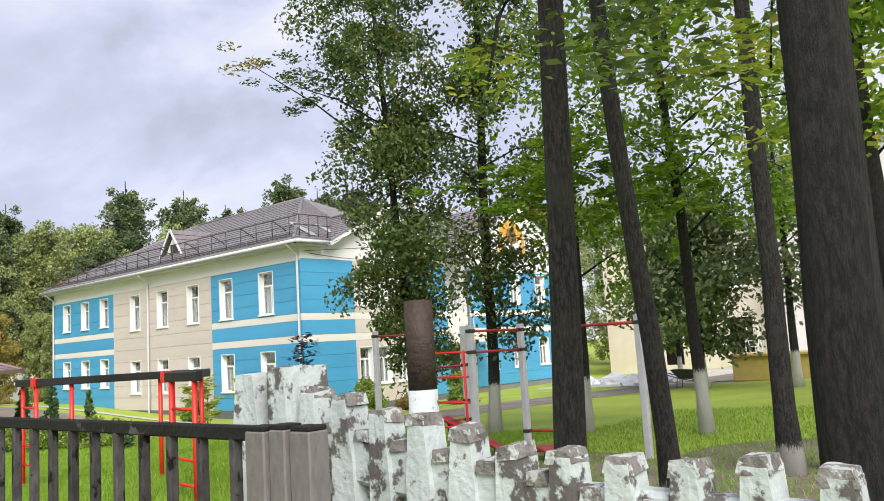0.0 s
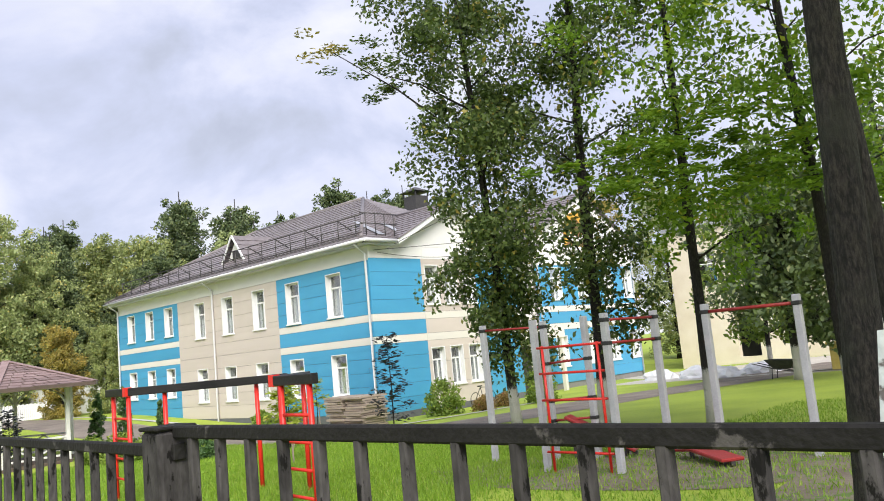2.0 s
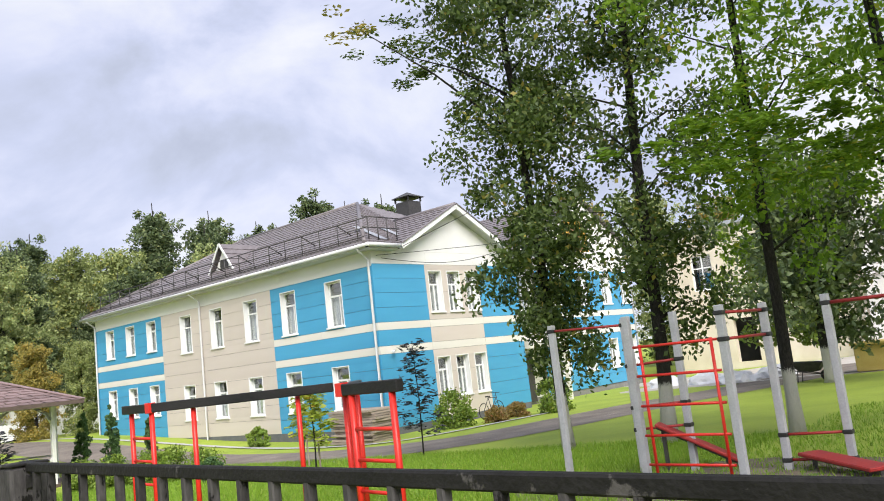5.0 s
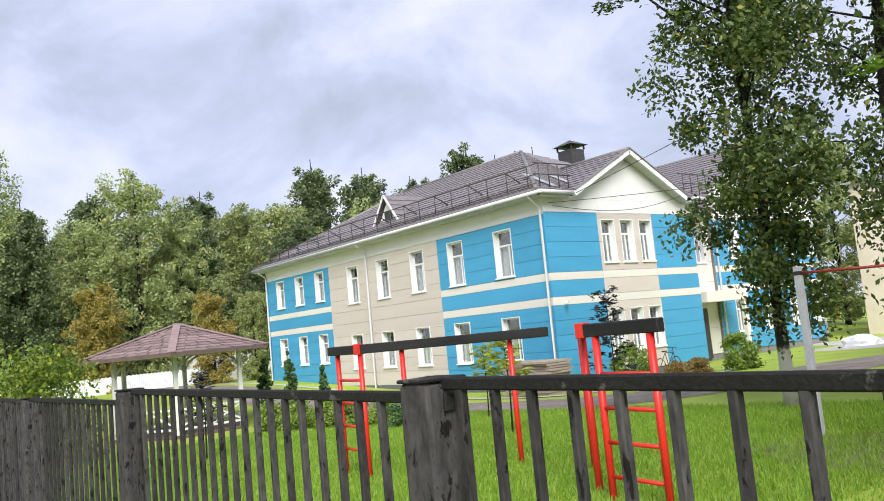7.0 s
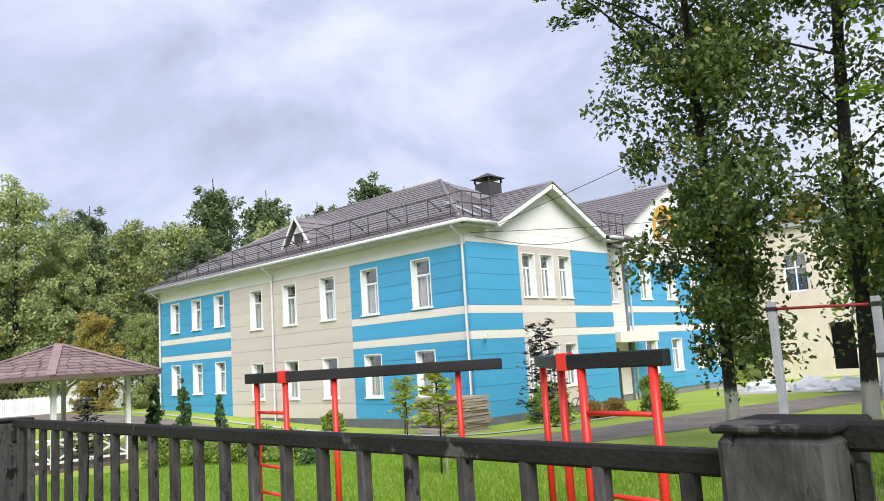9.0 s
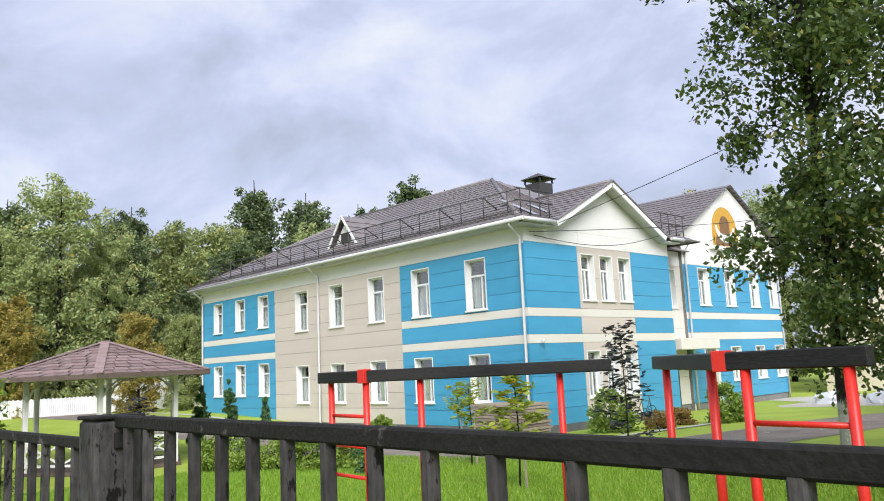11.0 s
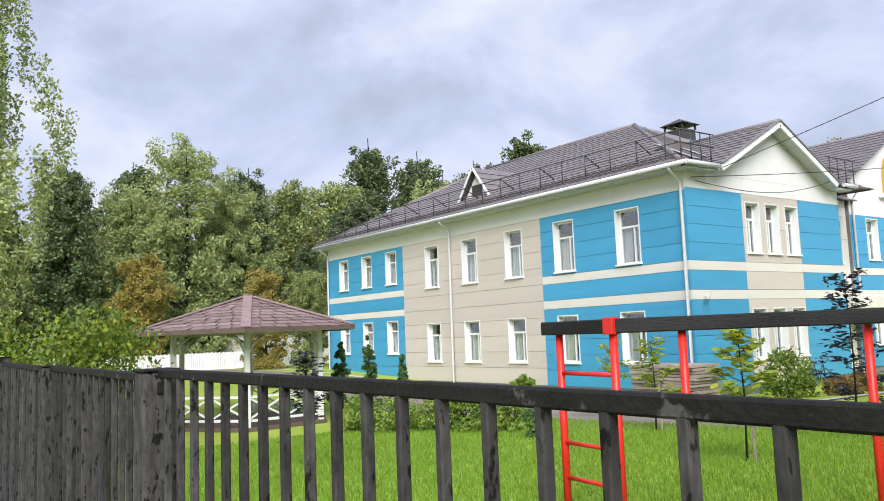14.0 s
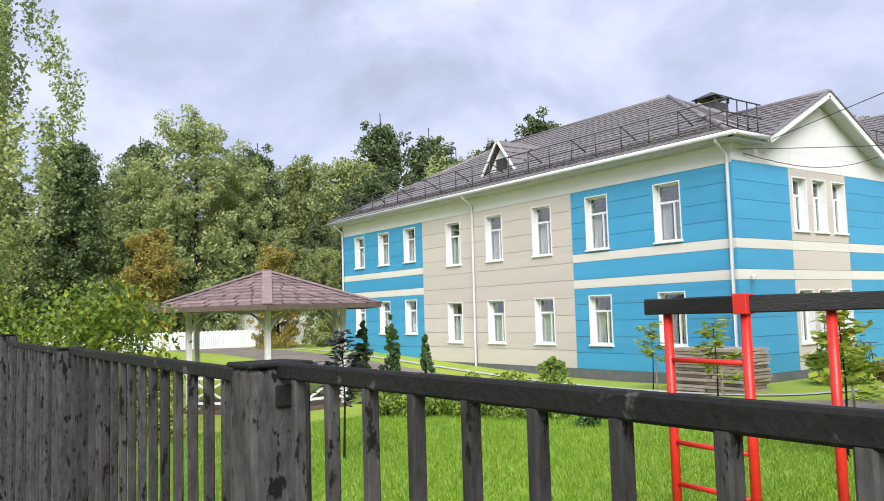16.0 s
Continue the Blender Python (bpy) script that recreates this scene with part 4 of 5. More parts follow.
# ---- red climbing frames ----
def climbing_frame(name, ends, posts, ladder, label):
    """Black beams on red posts; a ladder of rungs joins two of the posts."""
    t = thing(name, (0, 0, 0), label, "climbing frame", "red climbing frames")
    for a, b in zip(ends, ends[1:]):
        part("beam", beam(bmesh.new(), (a[0], a[1], 1.50), (b[0], b[1], 1.50), 0.11, 0.15, 0.012), BLACKWOOD, t)
    for x, y in posts:
        g = ground_z(x) - 0.15
        part("post", tube(bmesh.new(), [(x, y, g), (x, y, 1.43)], [0.043, 0.043], 10), RED, t)
    (ax, ay), (bx_, by) = ladder
    for z in (1.0, 0.62, 0.24, -0.14):
        part("rung", tube(bmesh.new(), [(ax, ay, z), (bx_, by, z)], [0.024, 0.024], 8), RED, t)
    cx, cy = ends[1]
    part("end_cap", box(bmesh.new(), cx - 0.065, cx + 0.065, cy - 0.065, cy + 0.065, 1.415, 1.59, 0.006), RED, t)
    return t


climbing_frame("climbing_frame", [(-17.85, 6.85), (-16.73, 6.74), (-14.44, 8.79)], [(-17.62, 6.86), (-16.73, 6.76), (-16.25, 7.25), (-14.98, 8.45)], ((-17.62, 6.86), (-16.73, 6.76)), "red steel climbing frame with black timber beams on the lawn")
climbing_frame("climbing_frame", [(-13.8, 8.79), (-11.95, 6.84), (-10.72, 6.68)], [(-13.46, 8.43), (-12.2, 7.1), (-11.74, 6.81), (-10.89, 6.70)], ((-11.74, 6.81), (-10.89, 6.70)), "red climbing frame with black beams and ladder rungs")

# ---- exercise bars ----
BARS = [(-11.61, 11.24, 2.06), (-9.66, 10.25, 2.01), (-10.35, 11.42, 2.02), (-9.56, 11.53, 2.03), (-8.21, 10.08, 1.99), (-8.11, 11.33, 1.98), (-7.32, 11.48, 1.99), (-5.94, 11.45, 1.98)]
bars = thing("exercise_bars", (0, 0, 0), "outdoor exercise bars with grey posts and dull red rails", "exercise bars")
for i_, (x_, y_, z_) in enumerate(BARS):
    g_ = ground_z(x_) - 0.1
    part("post", box(bmesh.new(), x_ - 0.05, x_ + 0.05, y_ - 0.05, y_ + 0.05, g_, z_ + 0.04, 0.008), GREYPOST, bars)


def red_bar(a, b, r=0.020):
    part("bar", tube(bmesh.new(), [a, b], [r, r], 8), DULLRED, bars)
    for p in (a, b):
        part("clamp", box(bmesh.new(), p[0] - 0.062, p[0] + 0.062, p[1] - 0.062, p[1] + 0.062, p[2] - 0.03, p[2] + 0.03, 0.01), BOLT, bars)


def bar_top(i, dz=-0.06):
    x, y, z = BARS[i]
    return (x, y, z + dz)


red_bar(bar_top(0), bar_top(2))
red_bar(bar_top(4), bar_top(5))
red_bar(bar_top(4, -0.40), bar_top(5, -0.40))
red_bar(bar_top(6, -0.08), bar_top(7, -0.08), 0.025)
for z_ in (0.20, -0.14):
    red_bar((BARS[5][0], BARS[5][1], z_), (BARS[6][0], BARS[6][1], z_))
for z_ in (1.35, 0.70, 0.36):
    red_bar((BARS[2][0], BARS[2][1], z_ - 0.04), (BARS[3][0], BARS[3][1], z_))
ladder = thing("wall_ladder", (0, 0, 0), "bright red tubular steel ladder fixed between grey posts", "ladder")
LA, LB = Vector((-9.43, 10.12, 0)), Vector((-8.38, 10.08, 0))
for P_ in (LA, LB):
    part("stile", tube(bmesh.new(), [(P_.x, P_.y, -0.32), (P_.x, P_.y, 1.63)], [0.022, 0.022], 8), RED, ladder)
for z_ in (1.60, 1.20, 0.79, 0.39, 0.0):
    part("rung", tube(bmesh.new(), [(LA.x - 0.1, LA.y, z_), (LB.x + 0.08, LB.y, z_)], [0.019, 0.019], 8), RED, ladder)


def bench(upper, lower, label):
    """A padded sit-up board sloping from upper to lower, on two short legs."""
    u, w = Vector(upper), Vector(lower)
    g = ground_z(u.x)
    t = thing("sit_up_bench", (u.x, u.y, g), label, "bench", "sit-up benches")
    a, b = u - Vector((u.x, u.y, g)), w - Vector((u.x, u.y, g))
    part("board", beam(bmesh.new(), a, b, 0.34, 0.05, 0.012), DULLRED, t)
    part("frame_rail", beam(bmesh.new(), a - Vector((0, 0, 0.05)), b - Vector((0, 0, 0.05)), 0.06, 0.05), STEEL, t)
    for f in (0.08, 0.85):
        p = a.lerp(b, f)
        part("leg", beam(bmesh.new(), (p.x, p.y, ground_z(u.x + p.x) - g - 0.05), (p.x, p.y, p.z - 0.05), 0.05, 0.05), STEEL, t)


bench((-10.02, 11.38, 0.40), (-8.95, 11.75, -0.20), "dull red sloping sit-up board behind the ladder")
bench((-7.85, 11.40, -0.06), (-6.75, 10.55, -0.12), "dull red low sit-up board between grey posts")


# ---- trees ----
def leaf_cloud(name, centers, radii, per, size, mat, parent, rng, flat=0.0, droop=0.0):
    """Many small leaves in clumps, as one crown."""
    n = len(centers) * per
    c = np.repeat(np.array(centers), per, axis=0)
    r = np.repeat(np.array(radii), per)
    u = rng.normal(size=(n, 3))
    u /= np.linalg.norm(u, axis=1)[:, None]
    rad = rng.random(n) ** 0.5
    off = u * (rad * r)[:, None]
    off[:, 2] *= (1 - flat)
    if droop:
        off[:, 2] -= droop * rng.random(n) ** 1.5 * r
    p = c + off
    a = rng.normal(size=(n, 3))
    a /= np.linalg.norm(a, axis=1)[:, None]
    if flat:
        a[:, 2] *= 0.35
    b = np.cross(a, rng.normal(size=(n, 3)))
    b /= np.linalg.norm(b, axis=1)[:, None] + 1e-9
    if flat:
        b[:, 2] *= 0.35
    s = size * (0.6 + 0.8 * rng.random(n))[:, None]
    v = np.empty((n * 4, 3))
    v[0::4], v[1::4], v[2::4], v[3::4] = p - a * s, p - b * s * 0.55 + a * s * 0.1, p + a * s, p + b * s * 0.55 + a * s * 0.1
    me = bpy.data.meshes.new(name)
    me.vertices.add(n * 4)
    me.vertices.foreach_set("co", v.ravel())
    me.loops.add(n * 4)
    me.loops.foreach_set("vertex_index", np.arange(n * 4, dtype=np.int32))
    me.polygons.add(n)
    me.polygons.foreach_set("loop_start", np.arange(0, n * 4, 4, dtype=np.int32))
    me.polygons.foreach_set("loop_total", np.full(n, 4, dtype=np.int32))
    me.update()
    me.materials.append(mat)
    ob = new(name, me)
    ob.parent = parent
    return ob


def tree(x, y, H, r, lean=(0, 0), crown=(3.0, 12.0, 2.2), clumps=60, per=130, leaf=0.075, mat=None, bark=None, seed=1, label="", name="tree", limbs=10, flat=0.0, clump_r=0.6, top_r=0.35, group="park trees", rise=False, cone=False):
    """A tapered trunk with limbs that carry clumps of leaves. crown: lowest and highest leaf, widest radius."""
    rng = np.random.default_rng(seed)
    t = thing(name, (x, y, ground_z(x)), label, "tree", group)
    pts, rad = [], []
    n = 14
    for i in range(n + 1):
        s = i / n
        z = -0.15 + (H + 0.15) * s
        w = 0.05 * H / 10
        pts.append((lean[0] * z + w * noise.noise((seed * 1.7, z * 0.35, 0)), lean[1] * z + w * noise.noise((seed * 2.9, z * 0.35, 5)), z))
        rad.append(r * (1 + 0.35 * math.exp(-max(z, 0) * 3.5)) * (1 - (1 - top_r) * s))
    part("trunk", tube(bmesh.new(), pts, rad, 14, rough=0.10), bark or BARK, t)
    z0, z1, R = crown
    cs, rs = [], []

    def axis_at(z):
        i = min(n - 1, max(0, int((z + 0.15) / (H + 0.15) * n)))
        f = (z + 0.15) / (H + 0.15) * n - i
        return Vector(pts[i]).lerp(Vector(pts[i + 1]), f)

    for k in range(limbs):
        zb = z0 + (z1 - z0) * (k + 0.3 * rng.random()) / limbs * 0.92
        ang = k * 2.4 + rng.random() * 0.8
        prof = math.sin(math.pi * min(0.97, 0.18 + 0.8 * (zb - z0) / (z1 - z0))) ** 0.6
        if rise:
            prof = 0.30 + 0.70 * min(1.0, (zb - z0) / (z1 - z0) * 1.7)
        if cone:
            prof = 1.0 - 0.68 * (zb - z0) / (z1 - z0)
        L = R * prof * (0.65 + 0.5 * rng.random())
        base = axis_at(min(zb, H))
        up = 0.25 + 0.5 * rng.random()
        tip = base + Vector((math.cos(ang) * L, math.sin(ang) * L, L * up))
        mid = base.lerp(tip, 0.5) + Vector((0, 0, 0.12 * L))
        br = max(0.012, r * 0.24 * (1 - 0.5 * k / limbs))
        part("limb", tube(bmesh.new(), [base, mid, tip], [br, br * 0.6, br * 0.2], 6), bark or BARK, t)
        m = max(2, clumps // limbs)
        for j in range(m):
            f = 0.3 + 0.75 * (j + rng.random()) / m
            q = base.lerp(tip, f) + Vector(rng.normal(size=3)) * 0.28 * R * (0.4 + 0.4 * f)
            cs.append(q[:])
            rs.append(clump_r * (0.55 + 0.75 * rng.random()))
    leaf_cloud("crown", cs, rs, per, leaf, mat or LEAF_LIME, t, rng, flat)
    return t


# near trunks
tree(-3.36, 5.12, 13, 0.125, (0.055, 0.0), (6.0, 13, 2.3), 64, 70, 0.078, LEAF_LIME, BARKM, 3, "thick dark linden trunk rising from bare soil", limbs=8)
tree(-3.62, 7.42, 13, 0.105, (-0.012, -0.11), (7.0, 13, 2.0), 36, 60, 0.085, LEAF_LIME, BARKM, 4, "leaning dark linden trunk behind a thicker one", limbs=8)
tree(-0.88, 3.45, 13, 0.16, (0.0, 0.0), (5.3, 12, 2.3), 76, 70, 0.074, LEAF_LIME, BARK, 5, "very thick dark rough-barked linden trunk near the fence", limbs=8)
tree(-3.42, 10.25, 13, 0.135, (0.0, 0.0), (6.0, 12, 2.0), 36, 60, 0.085, LEAF_LIME, BARKM, 6, "slender grey linden trunk with mossy bark", limbs=8)
tree(-2.98, 10.6, 13, 0.14, (0.0, 0.0), (6.0, 12, 2.0), 36, 60, 0.085, LEAF_LIME, BARK, 7, "dark linden trunk in a close row", limbs=8)
tree(-2.55, 12.7, 13, 0.16, (-0.02, 0.0), (4.0, 11, 2.3), 72, 70, 0.085, LEAF_MAPLE, BARKW, 8, "dark linden with a limewashed foot on the lawn", limbs=9)
# park trees behind the bars
tree(-14.05, 14.95, 12, 0.125, (0.045, -0.12), (2.0, 13, 2.1), 200, 185, 0.060, LEAF_LIME, BARKW, 11, "leafy dark linden with a limewashed foot", limbs=26, clump_r=0.60, rise=True)
tree(-11.75, 15.1, 13, 0.145, (0.055, -0.03), (2.4, 13, 1.9), 130, 150, 0.062, LEAF_LIME, BARKW, 12, "tall dark linden with hanging leafy twigs", limbs=20, clump_r=0.6)
tree(-9.24, 15.17, 12, 0.12, (0.01, 0.0), (3.2, 12, 2.2), 125, 80, 0.068, LEAF_MAPLE, BARKW, 13, "maple with bright green spreading leaves and limewashed foot", limbs=18, clump_r=0.6)
tree(-6.42, 14.8, 12, 0.125, (-0.05, 0.03), (3.6, 12, 2.3), 125, 80, 0.068, LEAF_MAPLE, BARKW, 14, "maple with light green crown and limewashed foot", limbs=18, clump_r=0.6)
tree(-6.6, 23.1, 11, 0.12, (0.0, 0.0), (4.2, 11, 1.9), 55, 60, 0.09, LEAF_MAPLE, BARKW, 15, "thin tree with a limewashed foot on the far lawn", limbs=14)
tree(-12.5, 28.7, 9, 0.24, (0.0, 0.0), (1.6, 7.6, 2.5), 150, 110, 0.11, LEAF_DARK, BARKW, 16, "dense dark linden with a limewashed trunk", limbs=22, clump_r=0.9)
tree(-8.6, 27.2, 10, 0.14, (0.0, 0.0), (3.0, 8.5, 1.5), 50, 70, 0.10, LEAF_DARK, BARKW, 17, "dark-leaved linden on the far lawn", limbs=16, clump_r=0.8)
tree(-15.5, 33.5, 7, 0.11, (0.0, 0.0), (1.6, 6.8, 2.2), 90, 90, 0.11, LEAF_HEDGE, BARKW, 18, "light green young tree beside the yard", limbs=12)
tree(-1.5, 24.5, 12, 0.16, (0.0, 0.0), (3.1, 11, 2.5), 125, 90, 0.095, LEAF_LIME, BARKW, 19, "green maple with limewashed trunk by the yellow house", limbs=14)
tree(0.6, 17.5, 12, 0.17, (0.0, 0.0), (3.5, 12, 2.6), 135, 90, 0.088, LEAF_LIME, BARKW, 20, "green linden with limewashed trunk on the lawn", limbs=14)
tree(0.9, 9.5, 13, 0.18, (0.0, 0.0), (6.0, 13, 2.4), 40, 70, 0.10, LEAF_LIME, BARK, 21, "dark linden trunk in bare soil", limbs=10)


def spray(name, at, spread, clumps, per, leaf, mat, seed, tip_from, label):
    """A low leafy branch reaching out from a trunk."""
    rng = np.random.default_rng(seed)
    t = thing(name, (0, 0, 0), label, "branch", "leafy branches")
    a, b = Vector(tip_from), Vector(at)
    part("stem", tube(bmesh.new(), [a, a.lerp(b, 0.5) + Vector((0, 0, 0.15)), b], [0.03, 0.02, 0.008], 6), BARK, t)
    cs = [(b + Vector((rng.normal() * spread[0], rng.normal() * spread[1], rng.normal() * spread[2])))[:] for _ in range(clumps)]
    leaf_cloud("leaves", cs, [0.32] * clumps, per, leaf, mat, t, rng, 0.72)


spray("leafy_branch", (-8.1, 12.8, 4.75), (1.0, 0.8, 0.50), 46, 60, 0.085, LEAF_MAPLE, 31, (-9.2, 15.1, 5.2), "bright green maple branch spreading in layers")
spray("leafy_branch", (-6.6, 13.3, 4.5), (0.9, 0.8, 0.45), 40, 60, 0.085, LEAF_MAPLE, 32, (-6.5, 14.8, 5.0), "bright green maple branch hanging over the lawn")
spray("leafy_branch", (-3.42, 4.6, 3.62), (0.15, 0.15, 0.14), 5, 14, 0.055, LEAF_YELLOW, 33, (-3.35, 4.9, 4.4), "yellowing linden twig against the thick trunk")
spray("leafy_branch", (-2.3, 5.2, 3.75), (0.55, 0.4, 0.25), 16, 26, 0.055, LEAF_MAPLE, 34, (-2.9, 6.6, 4.2), "green twig hanging among the trunks")
spray("leafy_branch", (-1.6, 5.8, 3.5), (0.5, 0.4, 0.35), 18, 26, 0.055, LEAF_YELLOW, 35, (-1.1, 4.6, 4.4), "yellow-green twig beside the thick trunk")
spray("leafy_branch", (-15.4, 12.6, 8.5), (0.40, 0.4, 0.4), 18, 50, 0.07, LEAF_LIME, 37, (-13.9, 14.1, 7.4), "leafy linden bough reaching out")
spray("leafy_branch", (-15.37, 11.0, 8.8), (0.3, 0.3, 0.2), 7, 26, 0.07, LEAF_AUTUMN, 36, (-14.0, 14.2, 6.6), "bare twig with a few brown leaves")

spray("leafy_branch", (-1.65, 3.95, 3.45), (0.42, 0.30, 0.30), 30, 26, 0.05, LEAF_LIME, 38, (-0.9, 3.5, 4.2), "shaded leafy twigs hanging from the thick trunk")
spray("leafy_branch", (-1.35, 4.4, 3.1), (0.30, 0.25, 0.25), 12, 20, 0.05, LEAF_YELLOW, 39, (-0.9, 3.5, 3.9), "yellow-green twigs hanging from the thick trunk")
# ---- distant woods and birches ----
wood_variants = []
for k, (h_, mat_, R_, lf_) in enumerate(((19, LEAF_FOREST, 3.6, 0.15), (21, LEAF_DARK, 3.3, 0.15), (17, LEAF_AUTUMN, 3.2, 0.15), (20, LEAF_BIRCH, 3.6, 0.13), (19, LEAF_DARK, 3.0, 0.15))):
    w_ = tree(-110 - 9 * k, 40, h_, 0.25, (0, 0), (0.6, h_, R_), 420, 80, lf_, mat_, BARK, 60 + k, ("tall green tree at the edge of the wood", "tall dark green tree at the wood's edge", "tree with brown-yellow autumn leaves in the wood", "pale green birch at the edge of the wood", "very dark fir-like tree in the wood")[k], "wood_tree", 34, clump_r=0.72, top_r=0.15, group="trees of the wood", cone=k in (1, 4))
    wood_variants.append(w_)
rng_w = np.random.default_rng(77)


def wood_spot(bearing, dist):
    """Bearing in degrees from straight ahead (+y) towards -x."""
    a = radians(bearing)
    return -10 - dist * math.sin(a), 1 + dist * math.cos(a)


placed = 0
for row, (d0, step, hs) in enumerate(((62, 3.0, 0.58), (74, 2.6, 0.76), (88, 2.3, 0.88))):
    b_ = 49.0 if row == 0 else 40.0
    while b_ < 93:
        k = int(rng_w.integers(0, 5))
        if k == 3 and row > 0:
            k = 1
        x_, y_ = wood_spot(b_ + rng_w.normal() * 0.6, d0 + rng_w.normal() * 2.5)
        s_ = hs * (0.82 + 0.36 * rng_w.random()) * (1.14 if b_ < 60 else 1.0)
        if not (x_ > -56 and y_ < 40):
            o_ = copy_thing(wood_variants[k], Matrix.Translation((x_, y_, -1.1)) @ Matrix.Rotation(rng_w.random() * 6.28, 4, "Z"))
            o_.scale = (s_ * 1.05, s_ * 1.05, s_)
            placed += 1
        b_ += step * (0.7 + 0.6 * rng_w.random())
for b_, d_, k, s_ in ((72.5, 58, 3, 0.84), (69.5, 60, 3, 0.70), (62, 60, 1, 0.60), (75.5, 54, 2, 0.48), (56.5, 66, 2, 0.42), (60, 58, 4, 0.40), (64.5, 50, 0, 0.36), (67.5, 50, 2, 0.40), (76, 58, 3, 0.66), (80, 56, 1, 0.7), (85, 55, 0, 0.8)):
    x_, y_ = wood_spot(b_, d_)
    o_ = copy_thing(wood_variants[k], Matrix.Translation((x_, y_, -1.1)) @ Matrix.Rotation(d_, 4, "Z"))
    o_.scale = (s_, s_, s_)
for x_, y_, k, s_ in ((-43, 63, 2, 0.93), (-37, 66, 3, 0.80), (-30, 64, 2, 0.78), (-22, 68, 1, 0.8), (-14, 66, 0, 0.8), (-6, 68, 1, 0.8), (3, 66, 3, 0.8), (-52, 58, 4, 0.75)):
    o_ = copy_thing(wood_variants[k], Matrix.Translation((x_, y_, -0.8)) @ Matrix.Rotation(x_, 4, "Z"))
    o_.scale = (s_, s_, s_)
# hanging birch close by
birch = thing("birch_tree", (-37.2, 2.5, -0.95), "tall birch with drooping yellow-green twigs", "tree")
rb = np.random.default_rng(5)
part("trunk", tube(bmesh.new(), [(0, 0, -0.1), (0.1, 0, 5), (0.25, 0.1, 10), (0.3, 0.2, 15)], [0.2, 0.16, 0.1, 0.03], 10), BARK, birch)
bc, brr = [], []
for k in range(150):
    ang, z = rb.random() * 6.28, 3.6 + 11 * rb.random()
    L = 0.4 + 2.5 * rb.random() * (1 - abs(z - 9) / 10)
    for j in range(4):
        bc.append((0.2 + math.cos(ang) * L, 0.1 + math.sin(ang) * L, z - 0.42 * j))
        brr.append(0.33)
leaf_cloud("crown", bc, brr, 62, 0.065, LEAF_BIRCH, birch, rb)

# ---- shrubs ----


def shrub(name, x, y, rx, ry, h, leaf, mat, n, seed, label, category="shrub", cone=0.0, group="", base=0.0):
    """A leafy shrub; cone narrows it to the top."""
    rng = np.random.default_rng(seed)
    t = thing(name, (x, y, ground_z(x)), label, category, group)
    bm = bmesh.new()
    for k in range(5):
        a = k * 1.26
        tube(bm, [(0.05 * math.cos(a), 0.05 * math.sin(a), -0.05), (rx * 0.35 * math.cos(a) * (1 - cone), ry * 0.35 * math.sin(a) * (1 - cone), h * 0.6)], [0.02, 0.008], 5)
    part("stem", bm, BARK, t)
    cs, rs = [], []
    for _ in range(n):
        z = base + (h - base) * rng.random()
        k = 1 - cone * (z / h) ** 1.1
        if not cone:
            k = math.sqrt(max(0.08, 1 - max(0, (z / h - 0.45) / 0.55) ** 2))
        a, d = rng.random() * 6.28, rng.random() ** 0.5
        cs.append((rx * k * d * math.cos(a) * 0.85, ry * k * d * math.sin(a) * 0.85, max(0.06, z * 0.95)))
        rs.append(min(rx, ry) * (0.32 if not cone else 0.36 * max(k, 0.3)))
    leaf_cloud("foliage", cs, rs, 70, leaf, mat, t, rng)
    return t


shrub("thuja", -35.6, 13.9, 0.55, 0.55, 2.35, 0.05, LEAF_THUJA, 60, 41, "dark green conical thuja beside the gazebo", "thuja", 0.85, "thujas")
shrub("thuja", -35.6, 15.0, 0.5, 0.5, 2.55, 0.05, LEAF_THUJA, 60, 42, "tall narrow green thuja on the lawn", "thuja", 0.8, "thujas")
shrub("thuja", -36.8, 17.2, 0.42, 0.42, 1.7, 0.05, LEAF_THUJA, 44, 43, "small pale green thuja by the drive", "thuja", 0.85, "thujas")
for k, (x_, y_, h_) in enumerate(((-29.6, 11.2, 0.82), (-28.6, 11.7, 0.86), (-27.6, 12.2, 0.90), (-26.7, 12.6, 0.92), (-25.8, 13.0, 0.80))):
    shrub("hedge_bush", x_, y_, 0.8, 0.75, h_, 0.045, LEAF_HEDGE, 36, 50 + k, "low rounded yellow-green hedge bush on the lawn", "hedge", group="hedge bushes")
shrub("round_bush", -24.1, 12.3, 0.38, 0.38, 0.62, 0.04, LEAF_THUJA, 22, 58, "small round dark bush on the lawn")
shrub("bush", -24.8, 23.4, 0.95, 0.9, 1.35, 0.06, LEAF_HEDGE, 44, 59, "rounded green bush against the gable wall", group="wall bushes")
shrub("bush", -22.4, 26.6, 0.75, 0.8, 1.25, 0.06, LEAF_HEDGE, 40, 60, "rounded green bush beside the drive", group="wall bushes")
shrub("bush", -33.6, 20.4, 0.7, 0.5, 0.75, 0.06, LEAF_HEDGE, 26, 61, "low green bush under the beige wall", group="wall bushes")
for k, (x_, y_) in enumerate(((-24.2, 25.2), (-23.8, 26.0), (-24.4, 26.8), (-23.6, 24.4))):
    shrub("flower_clump", x_, y_, 0.6, 0.5, 0.5, 0.04, FLOWER, 24, 64 + k, "dry orange and green flower clump by the wall", "flowers", group="flower clumps")
shrub("large_bush", -31.0, 4.6, 2.6, 2.2, 3.1, 0.065, LEAF_BUSH, 170, 69, "large fresh green bush behind the fence")
